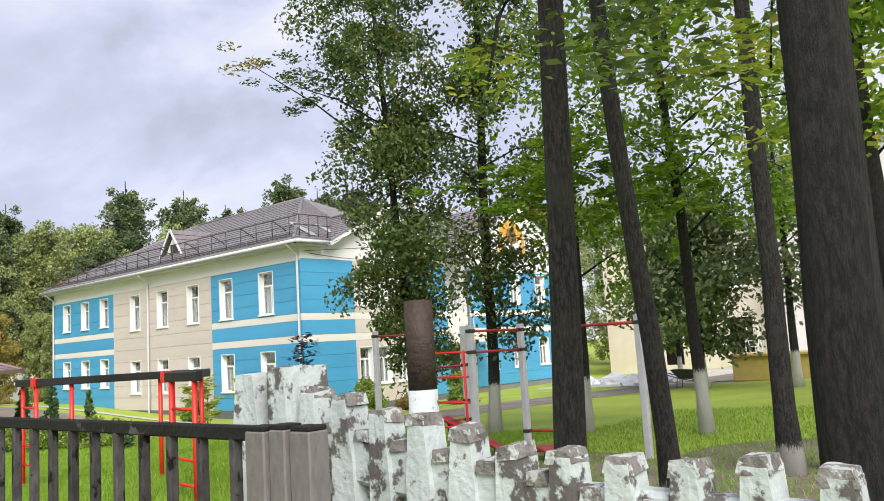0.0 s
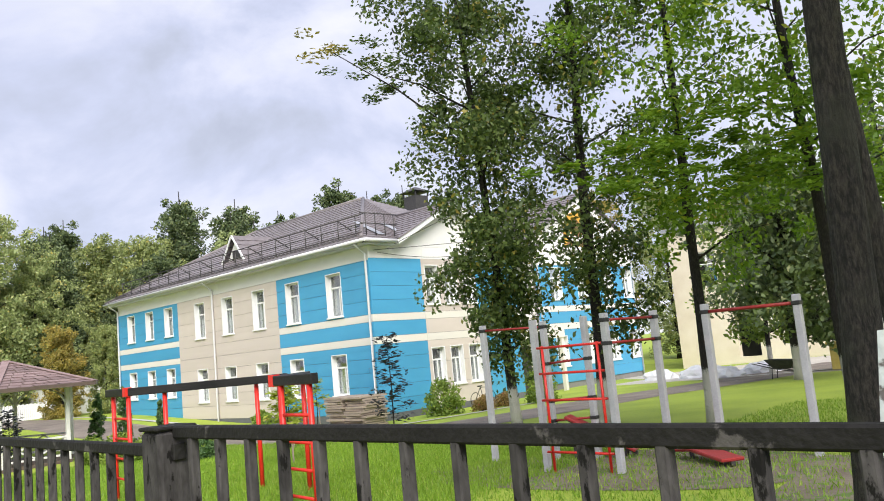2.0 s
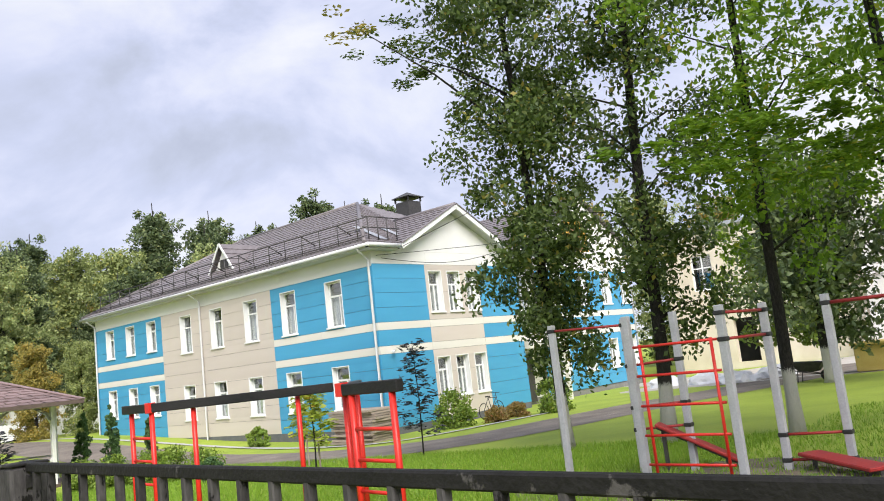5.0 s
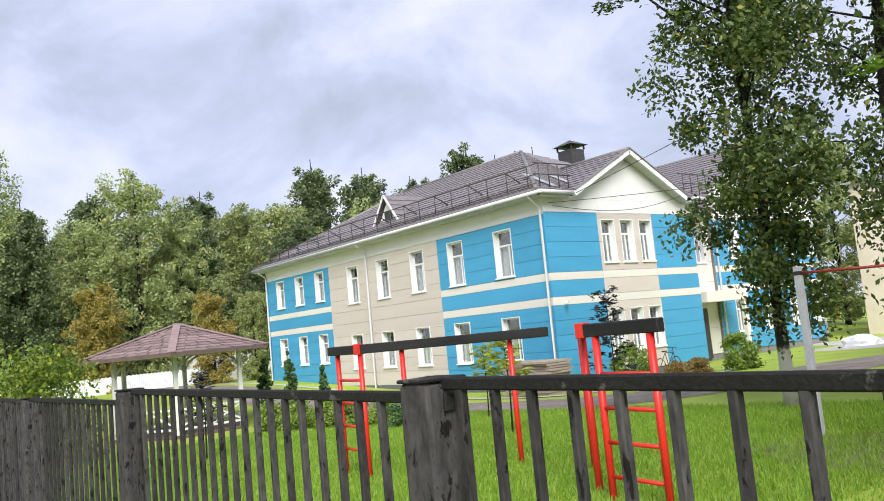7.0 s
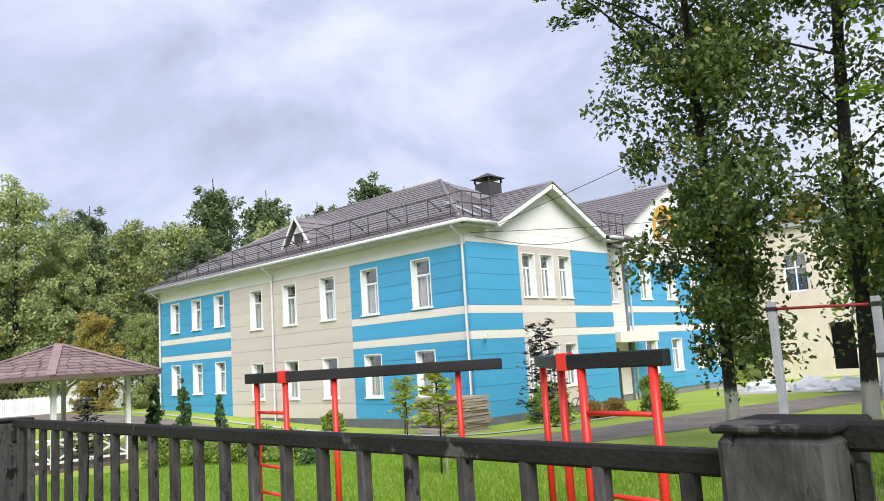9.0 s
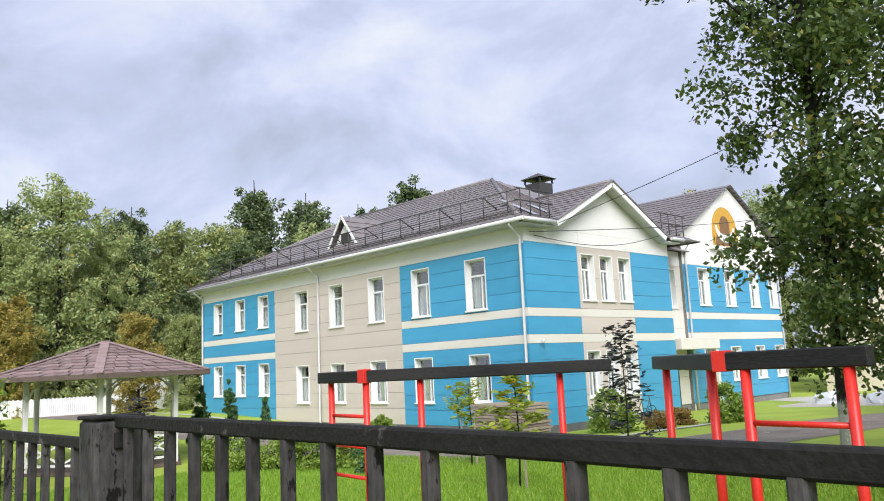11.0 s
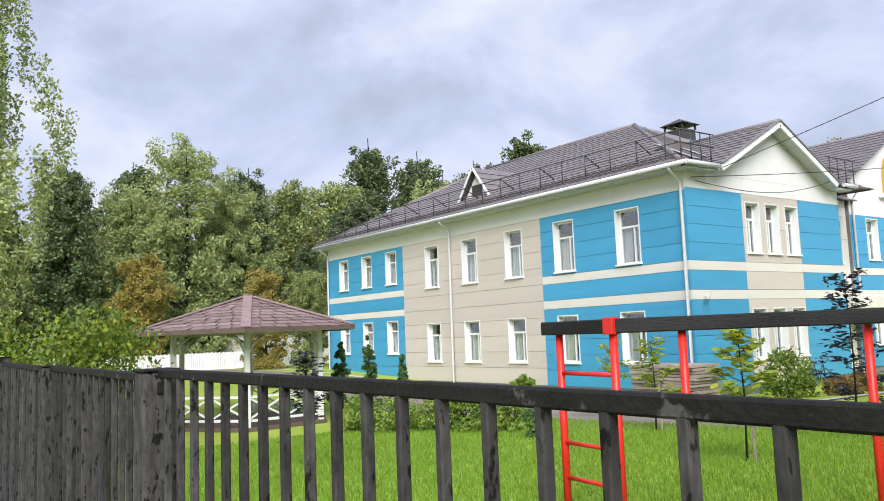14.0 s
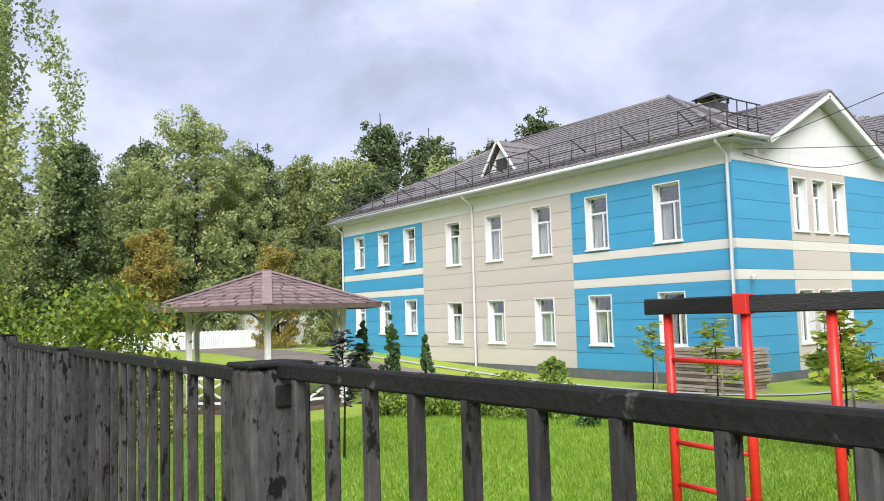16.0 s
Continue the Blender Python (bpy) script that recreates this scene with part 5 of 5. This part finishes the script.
shrub("large_bush", -34.5, 2.6, 2.6, 2.4, 3.3, 0.065, LEAF_BUSH, 170, 70, "large yellow-green bush beside the fence end")


def sapling(x, y, h, mat, leaf, n, seed, label, r=0.5, z0=0.5, purple=False):
    rng = np.random.default_rng(seed)
    t = thing("sapling", (x, y, ground_z(x)), label, "sapling", "saplings")
    part("stem", tube(bmesh.new(), [(0, 0, -0.05), (0.03, 0.02, h * 0.5), (0, 0, h)], [0.022, 0.015, 0.006], 6), BARK, t)
    cs = []
    for k in range(n):
        z = z0 + (h - z0) * k / n
        rr = r * (1 - 0.75 * (z - z0) / (h - z0))
        a = k * 2.4
        tip = (rr * math.cos(a), rr * math.sin(a), z + 0.15)
        part("twig", tube(bmesh.new(), [(0, 0, z), tip], [0.007, 0.003], 4), BARK, t)
        cs += [tip, (tip[0] * 0.6, tip[1] * 0.6, z + 0.1)]
    leaf_cloud("foliage", cs, [0.22] * len(cs), 18, leaf, mat, t, rng, 0.4)
    if not purple:
        part("stake", beam(bmesh.new(), (0.12, 0.05, -0.05), (0.10, 0.05, 1.0), 0.03, 0.03), BOARD, t)


sapling(-18.5, 14.95, 2.9, LEAF_PURPLE, 0.085, 22, 81, "young dark purple-leaved maple on the lawn", 0.62, 0.55, True)
sapling(-18.4, 11.4, 1.95, LEAF_YELLOW, 0.11, 11, 82, "young staked tree with yellow-green leaves", 0.5, 0.8)
sapling(-28.7, 19.9, 1.9, LEAF_YELLOW, 0.10, 9, 83, "young maple with light green leaves by the corner", 0.5, 0.8)
sapling(-22.4, 14.2, 1.9, LEAF_YELLOW, 0.10, 9, 84, "young staked maple with light green leaves", 0.5, 0.8)
sapling(-24.3, 7.0, 1.95, LEAF_PURPLE, 0.08, 14, 85, "thin young purple-leaved tree near the gazebo", 0.4, 0.9, True)


# ---- gazebo ----
def gazebo(cx, cy):
    g = -1.0
    t = thing("gazebo", (cx, cy, g), "hexagonal white timber gazebo with a brown-red shingle roof", "gazebo")
    R, r, ze, za = 3.55, 2.4, 2.83, 3.86
    turn = math.atan2(0.7 - cy, -12.7 - cx)

    def pt(rad, k, z):
        a = turn + k * math.pi / 3
        return Vector((rad * math.cos(a), rad * math.sin(a), z))

    rf = new("roof")
    rf.parent = t
    for k in range(6):
        a, b, top = pt(R, k, ze), pt(R, k + 1, ze), Vector((0, 0, za))
        nrm = (b - a).cross(top - a).normalized()
        rows = 11
        for i in range(rows):
            t0, t1 = i / rows, (i + 1.12) / rows
            l0, r0, l1, r1 = a.lerp(top, t0), b.lerp(top, t0), a.lerp(top, min(t1, 1)), b.lerp(top, min(t1, 1))
            m = max(1, int((r0 - l0).length / 0.42))
            bm = bmesh.new()
            for j in range(m):
                s0, s1 = j / m, (j + 1) / m
                gap = 0.02 / max(0.2, (r0 - l0).length)
                lift = nrm * (0.035 + 0.012 * ((j + i) % 2))
                q = [bm.verts.new(p) for p in (l0.lerp(r0, s0 + gap) + lift, l0.lerp(r0, s1 - gap) + lift, l1.lerp(r1, s1 - gap) + nrm * 0.012, l1.lerp(r1, s0 + gap) + nrm * 0.012)]
                bm.faces.new(q)
                e = [bm.verts.new(p) for p in (l0.lerp(r0, s0 + gap), l0.lerp(r0, s1 - gap))]
                bm.faces.new((e[0], e[1], q[1], q[0]))
            part("shingle_course", bm, SHINGLE, rf)
        bm = bmesh.new()
        vs = [bm.verts.new(p) for p in (a, b, top)]
        lo = [bm.verts.new(p - Vector((0, 0, 0.05))) for p in (a, b, top)]
        bm.faces.new(vs), bm.faces.new(lo[::-1])
        bm.faces.new((vs[0], lo[0], lo[1], vs[1]))
        part("roof_deck", bm, DECK, rf)
        part("hip_cap", beam(bmesh.new(), a + Vector((0, 0, 0.05)), top + Vector((0, 0, 0.06)), 0.26, 0.03), SHINGLE, rf)
        part("fascia", beam(bmesh.new(), a - Vector((0, 0, 0.04)), b - Vector((0, 0, 0.04)), 0.04, 0.12), DECK, rf)
        p = pt(r, k, 0)
        part("post", box(bmesh.new(), p.x - 0.07, p.x + 0.07, p.y - 0.07, p.y + 0.07, -0.1, ze + 0.1, 0.01), TIMBER_W, t)
        n1, n2 = pt(r, k + 1, 0), pt(r, k - 1, 0)
        part("plate", beam(bmesh.new(), p + Vector((0, 0, ze - 0.05)), n1 + Vector((0, 0, ze - 0.05)), 0.1, 0.14), TIMBER_W, t)
        for q in (n1, n2):
            d = (q - p).normalized()
            part("brace", tube(bmesh.new(), [p + Vector((0, 0, ze - 0.75)), p + d * 0.22 + Vector((0, 0, ze - 0.36)), p + d * 0.62 + Vector((0, 0, ze - 0.12))], [0.045, 0.045, 0.045], 6), TIMBER_W, t)
        if k != 3:
            for z in (0.30, 0.95):
                part("rail", beam(bmesh.new(), p + Vector((0, 0, z)), n1 + Vector((0, 0, z)), 0.06, 0.07), TIMBER_W, t)
            m = p.lerp(n1, 0.5)
            for u, v in ((p, m), (m, n1)):
                part("cross", beam(bmesh.new(), u + Vector((0, 0, 0.32)), v + Vector((0, 0, 0.93)), 0.04, 0.05), TIMBER_W, t)
                part("cross", beam(bmesh.new(), u + Vector((0.012, 0.012, 0.93)), v + Vector((0.012, 0.012, 0.32)), 0.04, 0.05), TIMBER_W, t)
    bm = bmesh.new()
    lo = [bm.verts.new(pt(r + 0.2, k, -0.1)) for k in range(6)]
    hi = [bm.verts.new(pt(r + 0.2, k, 0.12)) for k in range(6)]
    bm.faces.new(hi), bm.faces.new(lo[::-1])
    for k in range(6):
        bm.faces.new((lo[k], lo[(k + 1) % 6], hi[(k + 1) % 6], hi[k]))
    part("deck", bm, DECK, t)
    return t


gazebo(-34.6, 10.16)


# ---- far pale fence, cars and white outbuilding ----
ff = thing("far_fence", (0, 0, 0), "far white picket fence beyond the lawn", "fence")
A_, B_ = Vector((-62, 8, 0)), Vector((-60, 22, 0))
n_ = 120
for k in range(n_):
    p = A_.lerp(B_, k / n_)
    panel("picket", ff, WHITE, p.x - 0.03, p.x + 0.03, p.y - 0.05, p.y + 0.05, -0.5, 0.85 + 0.04 * (k % 2))
for z_ in (-0.1, 0.6):
    part("rail", beam(bmesh.new(), (A_.x, A_.y, z_), (B_.x, B_.y, z_), 0.04, 0.08), WHITE, ff)
outb = thing("outbuilding", (-66, 21.3, ground_z(-66)), "low white outbuilding with a flat roof and dark window", "building")
part("wall", box(bmesh.new(), -2, 5.5, 0, 9, -0.3, 2.2, 0.02), FRIEZE, outb)
part("roof", box(bmesh.new(), -2.2, 5.7, -0.2, 9.2, 2.2, 2.4, 0.02), GALV, outb)
# solid block for the window, with the dark of the inside as its colour
part("window", box(bmesh.new(), 5.49, 5.54, 4.2, 5.3, 1.1, 1.8, 0.01), ROOM_SHADE, outb)


def car(x, y, rz):
    t = thing("parked_car", (x, y, ground_z(x)), "pale parked car behind the white fence", "car", "parked cars")
    t.rotation_euler = (0, 0, rz)
    body = prism(bmesh.new(), [(-2.1, 0.25), (2.1, 0.25), (2.12, 0.75), (1.25, 0.9), (-2.0, 0.95), (-2.15, 0.6)], -0.85, 0.85)
    part("body", body, CARWHITE, t)
    cab = prism(bmesh.new(), [(-1.8, 0.95), (1.2, 0.9), (0.5, 1.42), (-1.2, 1.45)], -0.74, 0.74)
    part("cabin", cab, GLASS_DARK, t, "dark car windows")
    part("car_roof", box(bmesh.new(), -1.2, 0.5, -0.72, 0.72, 1.42, 1.48, 0.02), CARWHITE, t)
    for sx in (-1.35, 1.35):
        for sy in (-0.8, 0.8):
            part("wheel", tube(bmesh.new(), [(sx, sy - 0.1, 0.3), (sx, sy + 0.1, 0.3)], [0.31, 0.31], 14), TYRE, t)


GLASS_DARK = mottled("dark_car_glass", (0.02, 0.025, 0.03), (0.03, 0.035, 0.04), 3, 0.1, bump=0)
for k, (x_, y_) in enumerate(((-72, 12), (-71, 16.5), (-69, 21.5), (-75, 8))):
    car(x_, y_, 0.25 + 0.3 * k)

# ---- board pile, blue sign, bicycle ----
pile = thing("board_pile", (-26.5, 20.2, ground_z(-26.5)), "untidy pile of weathered boards beside the blue wall", "board pile")
rp_ = random.Random(4)
for k in range(26):
    lvl, sd = k // 2, k % 2
    x0 = -1.15 + sd * 1.15 + rp_.uniform(-0.08, 0.08)
    ob_ = panel("board", pile, BOARD, x0, x0 + 1.1, -0.6 + rp_.uniform(-0.1, 0.1), 0.6 + rp_.uniform(-0.1, 0.1), 0.03 + 0.092 * lvl, 0.105 + 0.092 * lvl)
    ob_.rotation_euler = (0, 0, rp_.uniform(-0.08, 0.08))
sg = thing("garden_sign", (-16.8, 3.6, ground_z(-16.8)), "small blue sign on a stake in the lawn", "sign")
part("stake", tube(bmesh.new(), [(0, 0, -0.05), (0, 0, 0.5)], [0.012, 0.012], 6), STEEL, sg)
part("plate", box(bmesh.new(), -0.09, 0.09, -0.012, 0.0, 0.42, 0.62, 0.003), SIGNBLUE, sg)
bk = thing("bicycle", (-25.9, 27.0, ground_z(-25.9)), "bicycle leaning against the beige wall", "bicycle")
for y_ in (-0.52, 0.52):
    bm = bmesh.new()
    tube(bm, [(0, y_ + 0.32 * math.cos(a), 0.33 + 0.32 * math.sin(a)) for a in np.linspace(0, 6.283, 21)], [0.018] * 21, 6, cap=False)
    part("wheel", bm, TYRE, bk)
for a, b in (((0, -0.52, 0.33), (0, -0.15, 0.85)), ((0, -0.15, 0.85), (0, 0.4, 0.82)), ((0, 0.4, 0.82), (0, 0.0, 0.33)), ((0, 0.0, 0.33), (0, -0.15, 0.85)), ((0, 0.52, 0.33), (0, 0.38, 1.0)), ((0, -0.52, 0.33), (0, 0.0, 0.33))):
    part("frame_tube", tube(bmesh.new(), [a, b], [0.016, 0.016], 6), STEEL, bk)
part("handlebar", tube(bmesh.new(), [(-0.25, 0.36, 1.02), (0.25, 0.36, 1.02)], [0.014, 0.014], 6), STEEL, bk)
part("saddle", box(bmesh.new(), -0.07, 0.07, -0.3, -0.05, 0.88, 0.93, 0.02), TYRE, bk)


# ---- buildings beyond the yard ----
def plain_house(name, x0, x1, y0, z0, z1, mat, wins, label, depth=10, trim=None):
    t = thing(name, (0, 0, 0), label, "building")
    bm = bmesh.new()
    us = sorted({x0, x1, *[w[0] for w in wins], *[w[1] for w in wins]})
    for a, b in zip(us, us[1:]):
        m = (a + b) / 2
        hs = sorted((w[2], w[3]) for w in wins if w[0] < m < w[1])
        zs = [z0] + [z for h in hs for z in h] + [z1]
        for c, d in zip(zs[::2], zs[1::2]):
            box(bm, a, b, y0, y0 + 0.4, c, d)
    bmesh.ops.remove_doubles(bm, verts=bm.verts[:], dist=0.0005)
    part("wall", bm, mat, t)
    part("back_wall", box(bmesh.new(), x0, x1, y0 + depth, y0 + depth + 0.3, z0, z1), mat, t)
    part("side_wall", box(bmesh.new(), x0, x0 + 0.3, y0 + 0.4, y0 + depth, z0, z1), mat, t)
    part("side_wall", box(bmesh.new(), x1 - 0.3, x1, y0 + 0.4, y0 + depth, z0, z1), mat, t)
    part("roof", box(bmesh.new(), x0 - 0.3, x1 + 0.3, y0 - 0.3, y0 + depth + 0.5, z1, z1 + 0.25, 0.02), GALV, t)
    # panel behind the openings; its dark colour stands in for the shade inside
    part("interior_shade_panel", box(bmesh.new(), x0 + 0.4, x1 - 0.4, y0 + 2.2, y0 + 2.4, z0, z1), ROOM_SHADE, t, "dark panel standing in for the unlit interior")
    for a, b, c, d, kind in wins:
        if kind:
            w = new("window")
            w.parent = t
            bm = bmesh.new()
            for q in ((a, a + 0.09), ((a + b) / 2 - 0.04, (a + b) / 2 + 0.04), (b - 0.09, b)):
                box(bm, q[0], q[1], y0 + 0.15, y0 + 0.22, c, d)
            box(bm, a, b, y0 + 0.14, y0 + 0.215, c, c + 0.09), box(bm, a, b, y0 + 0.14, y0 + 0.215, d - 0.09, d), box(bm, a, b, y0 + 0.14, y0 + 0.215, c + (d - c) * 0.62, c + (d - c) * 0.62 + 0.08)
            part("window_frame", bm, WHITE, w)
            p = part("pane", box(bmesh.new(), a, b, y0 + 0.18, y0 + 0.19, c, d), GLASS, w)
            p.visible_shadow = False
    if trim:
        part("base_band", box(bmesh.new(), x0 - 0.02, x1 + 0.02, y0 - 0.03, y0, z0, z0 + 1.6), trim, t)
    return t


block = plain_house("block_building", -15.8, -3.6, 48, -0.9, 11.5, BLOCKWALL, [(-12.9, -11.2, 4.4, 7.6, 0), (-14.6, -13.2, 0.2, 3.4, 0), (-12.7, -11.2, 0.2, 3.5, 0), (-8.9, -7.3, 4.6, 7.4, 0), (-8.6, -6.6, 1.6, 2.9, 0), (-8.6, -6.6, -0.2, 1.1, 0), (-5.9, -4.6, 4.6, 8.0, 1)], "unfinished white block building with dark empty window openings")
part("cornice", box(bmesh.new(), -15.8, -3.6, 47.85, 48, 3.75, 4.0, 0.02), FRIEZE, block)
plain_house("yellow_building", -3.4, 16, 46.5, -0.6, 11.5, YELLOWWALL, [(-2.9, -1.6, 0.8, 3.0, 1), (0.4, 3.4, 4.0, 7.4, 1), (5.0, 8.0, 4.0, 7.4, 1), (9.6, 12.6, 4.0, 7.4, 1)], "pale yellow building with white windows and a blue base", trim=BLUE)
plain_house("tan_building", -28, -16.2, 49.5, -1.2, 8.2, TANWALL, [(-26.2, -24.8, 4.3, 6.6, 1), (-22.8, -21.4, 4.3, 6.6, 1), (-19.4, -18, 4.3, 6.6, 1), (-24.0, -22.6, -0.4, 2.3, 0), (-19.6, -18.0, 0.2, 2.4, 0)], "tan building under repair with an open doorway")
# yard clutter
wb = thing("wheelbarrow", (-13.7, 30.2, ground_z(-13.7)), "grey wheelbarrow with an orange wheel", "wheelbarrow")
bm = bmesh.new()
lo_ = [bm.verts.new(p) for p in ((-0.3, -0.2, 0.35), (0.3, -0.2, 0.35), (0.3, 0.2, 0.35), (-0.3, 0.2, 0.35))]
hi_ = [bm.verts.new(p) for p in ((-0.6, -0.33, 0.72), (0.55, -0.33, 0.66), (0.55, 0.33, 0.66), (-0.6, 0.33, 0.72))]
bm.faces.new(lo_[::-1])
for k in range(4):
    bm.faces.new((lo_[k], lo_[(k + 1) % 4], hi_[(k + 1) % 4], hi_[k]))
tr_ = part("tray", bm, STEEL, wb)
part("wheel", tube(bmesh.new(), [(0.55, -0.06, 0.2), (0.55, 0.06, 0.2)], [0.2, 0.2], 14), TYRE, wb)
part("hub", tube(bmesh.new(), [(0.55, -0.07, 0.2), (0.55, 0.07, 0.2)], [0.11, 0.11], 12), DULLRED, wb)
for s_ in (-0.25, 0.25):
    part("handle", tube(bmesh.new(), [(0.55, s_ * 0.4, 0.2), (-0.3, s_, 0.38), (-1.1, s_, 0.6)], [0.02, 0.02, 0.02], 6), STEEL, wb)
    part("leg", tube(bmesh.new(), [(-0.35, s_, 0.4), (-0.4, s_, -0.02)], [0.018, 0.018], 6), STEEL, wb)
yb_ = thing("timber_box", (-11.2, 33.0, ground_z(-11.2)), "yellow timber storage box on the yard", "box")
part("side", box(bmesh.new(), -1.5, 1.5, -0.8, 0.8, 0, 0.95, 0.02), YELLOWBOX, yb_)
part("lid", box(bmesh.new(), -1.6, 1.6, -0.9, 0.9, 0.95, 1.05, 0.02), YELLOWBOX, yb_)
lad = thing("step_ladder", (-13.5, 36.5, ground_z(-13.5)), "white step ladder standing in the yard", "ladder")
for s_ in (-0.28, 0.28):
    part("stile", beam(bmesh.new(), (s_, 0, 0), (s_, 0.5, 2.3), 0.05, 0.03), WHITE, lad)
    part("strut", beam(bmesh.new(), (s_, 1.0, 0), (s_, 0.5, 2.3), 0.04, 0.03), WHITE, lad)
for k in range(8):
    part("step", box(bmesh.new(), -0.28, 0.28, 0.06 + 0.06 * k - 0.03, 0.06 + 0.06 * k + 0.06, 0.26 * (k + 1), 0.26 * (k + 1) + 0.03), WHITE, lad)
for k, (x_, y_) in enumerate(((-18.2, 34.5), (-17, 36.0), (-20.5, 36.5), (-6.8, 35.5), (-23, 37.5))):
    bm = bmesh.new()
    bmesh.ops.create_icosphere(bm, subdivisions=3, radius=1.0)
    for v in bm.verts:
        q = v.co.copy()
        v.co = Vector((q.x * 0.9, q.y * 0.7, max(-0.02, q.z) * 0.5)) * (1 + 0.35 * noise.noise(q * 2.3 + Vector((k, 0, 0))))
    t_ = thing("covered_heap", (x_, y_, ground_z(x_)), "heap of building material under a crumpled white sheet", "heap", "covered heaps")
    part("sheet", bm, SHEET, t_)
cb = thing("cabinet_box", (-9.4, 34.6, ground_z(-9.4)), "white metal cabinet standing in the yard", "cabinet")
part("body", box(bmesh.new(), -0.7, 0.7, -0.3, 0.3, 0, 1.3, 0.02), WHITE, cb)
part("door", box(bmesh.new(), -0.66, -0.02, -0.325, -0.3, 0.05, 1.25, 0.01), GALV, cb)
part("door", box(bmesh.new(), 0.02, 0.66, -0.325, -0.3, 0.05, 1.25, 0.01), GALV, cb)

# ---- grass blades ----


def grass_field(name, n, x0, x1, y0, y1, h, seed, label):
    rng = np.random.default_rng(seed)
    x = x0 + (x1 - x0) * rng.random(n)
    y = y0 + (y1 - y0) * rng.random(n) ** 1.4
    z = np.array([ground_z(a) for a in x])
    ang = rng.random(n) * 6.283
    hh = h * (0.5 + 0.9 * rng.random(n))
    w = 0.006 + 0.007 * rng.random(n)
    lx, ly = rng.normal(size=n) * 0.4 * hh, rng.normal(size=n) * 0.4 * hh
    v = np.empty((n * 3, 3))
    v[0::3] = np.stack([x - w * np.cos(ang), y - w * np.sin(ang), z - 0.01], 1)
    v[1::3] = np.stack([x + w * np.cos(ang), y + w * np.sin(ang), z - 0.01], 1)
    v[2::3] = np.stack([x + lx, y + ly, z + hh], 1)
    me = bpy.data.meshes.new(name)
    me.vertices.add(n * 3)
    me.vertices.foreach_set("co", v.ravel())
    me.loops.add(n * 3)
    me.loops.foreach_set("vertex_index", np.arange(n * 3, dtype=np.int32))
    me.polygons.add(n)
    me.polygons.foreach_set("loop_start", np.arange(0, n * 3, 3, dtype=np.int32))
    me.polygons.foreach_set("loop_total", np.full(n, 3, dtype=np.int32))
    me.update()
    me.materials.append(BLADE)
    tagged(new(name, me), label, "grass", kind="stuff")


grass_field("lawn_grass", 260000, -30, -9.5, 2.2, 15.5, 0.085, 91, "short bright green blades of the lawn")
grass_field("verge_grass", 40000, -30, -8, 1.2, 2.6, 0.16, 92, "longer green grass along the fence")
grass_field("shade_grass", 60000, -9.5, 2, 2.0, 20, 0.07, 93, "thin grass under the trees")
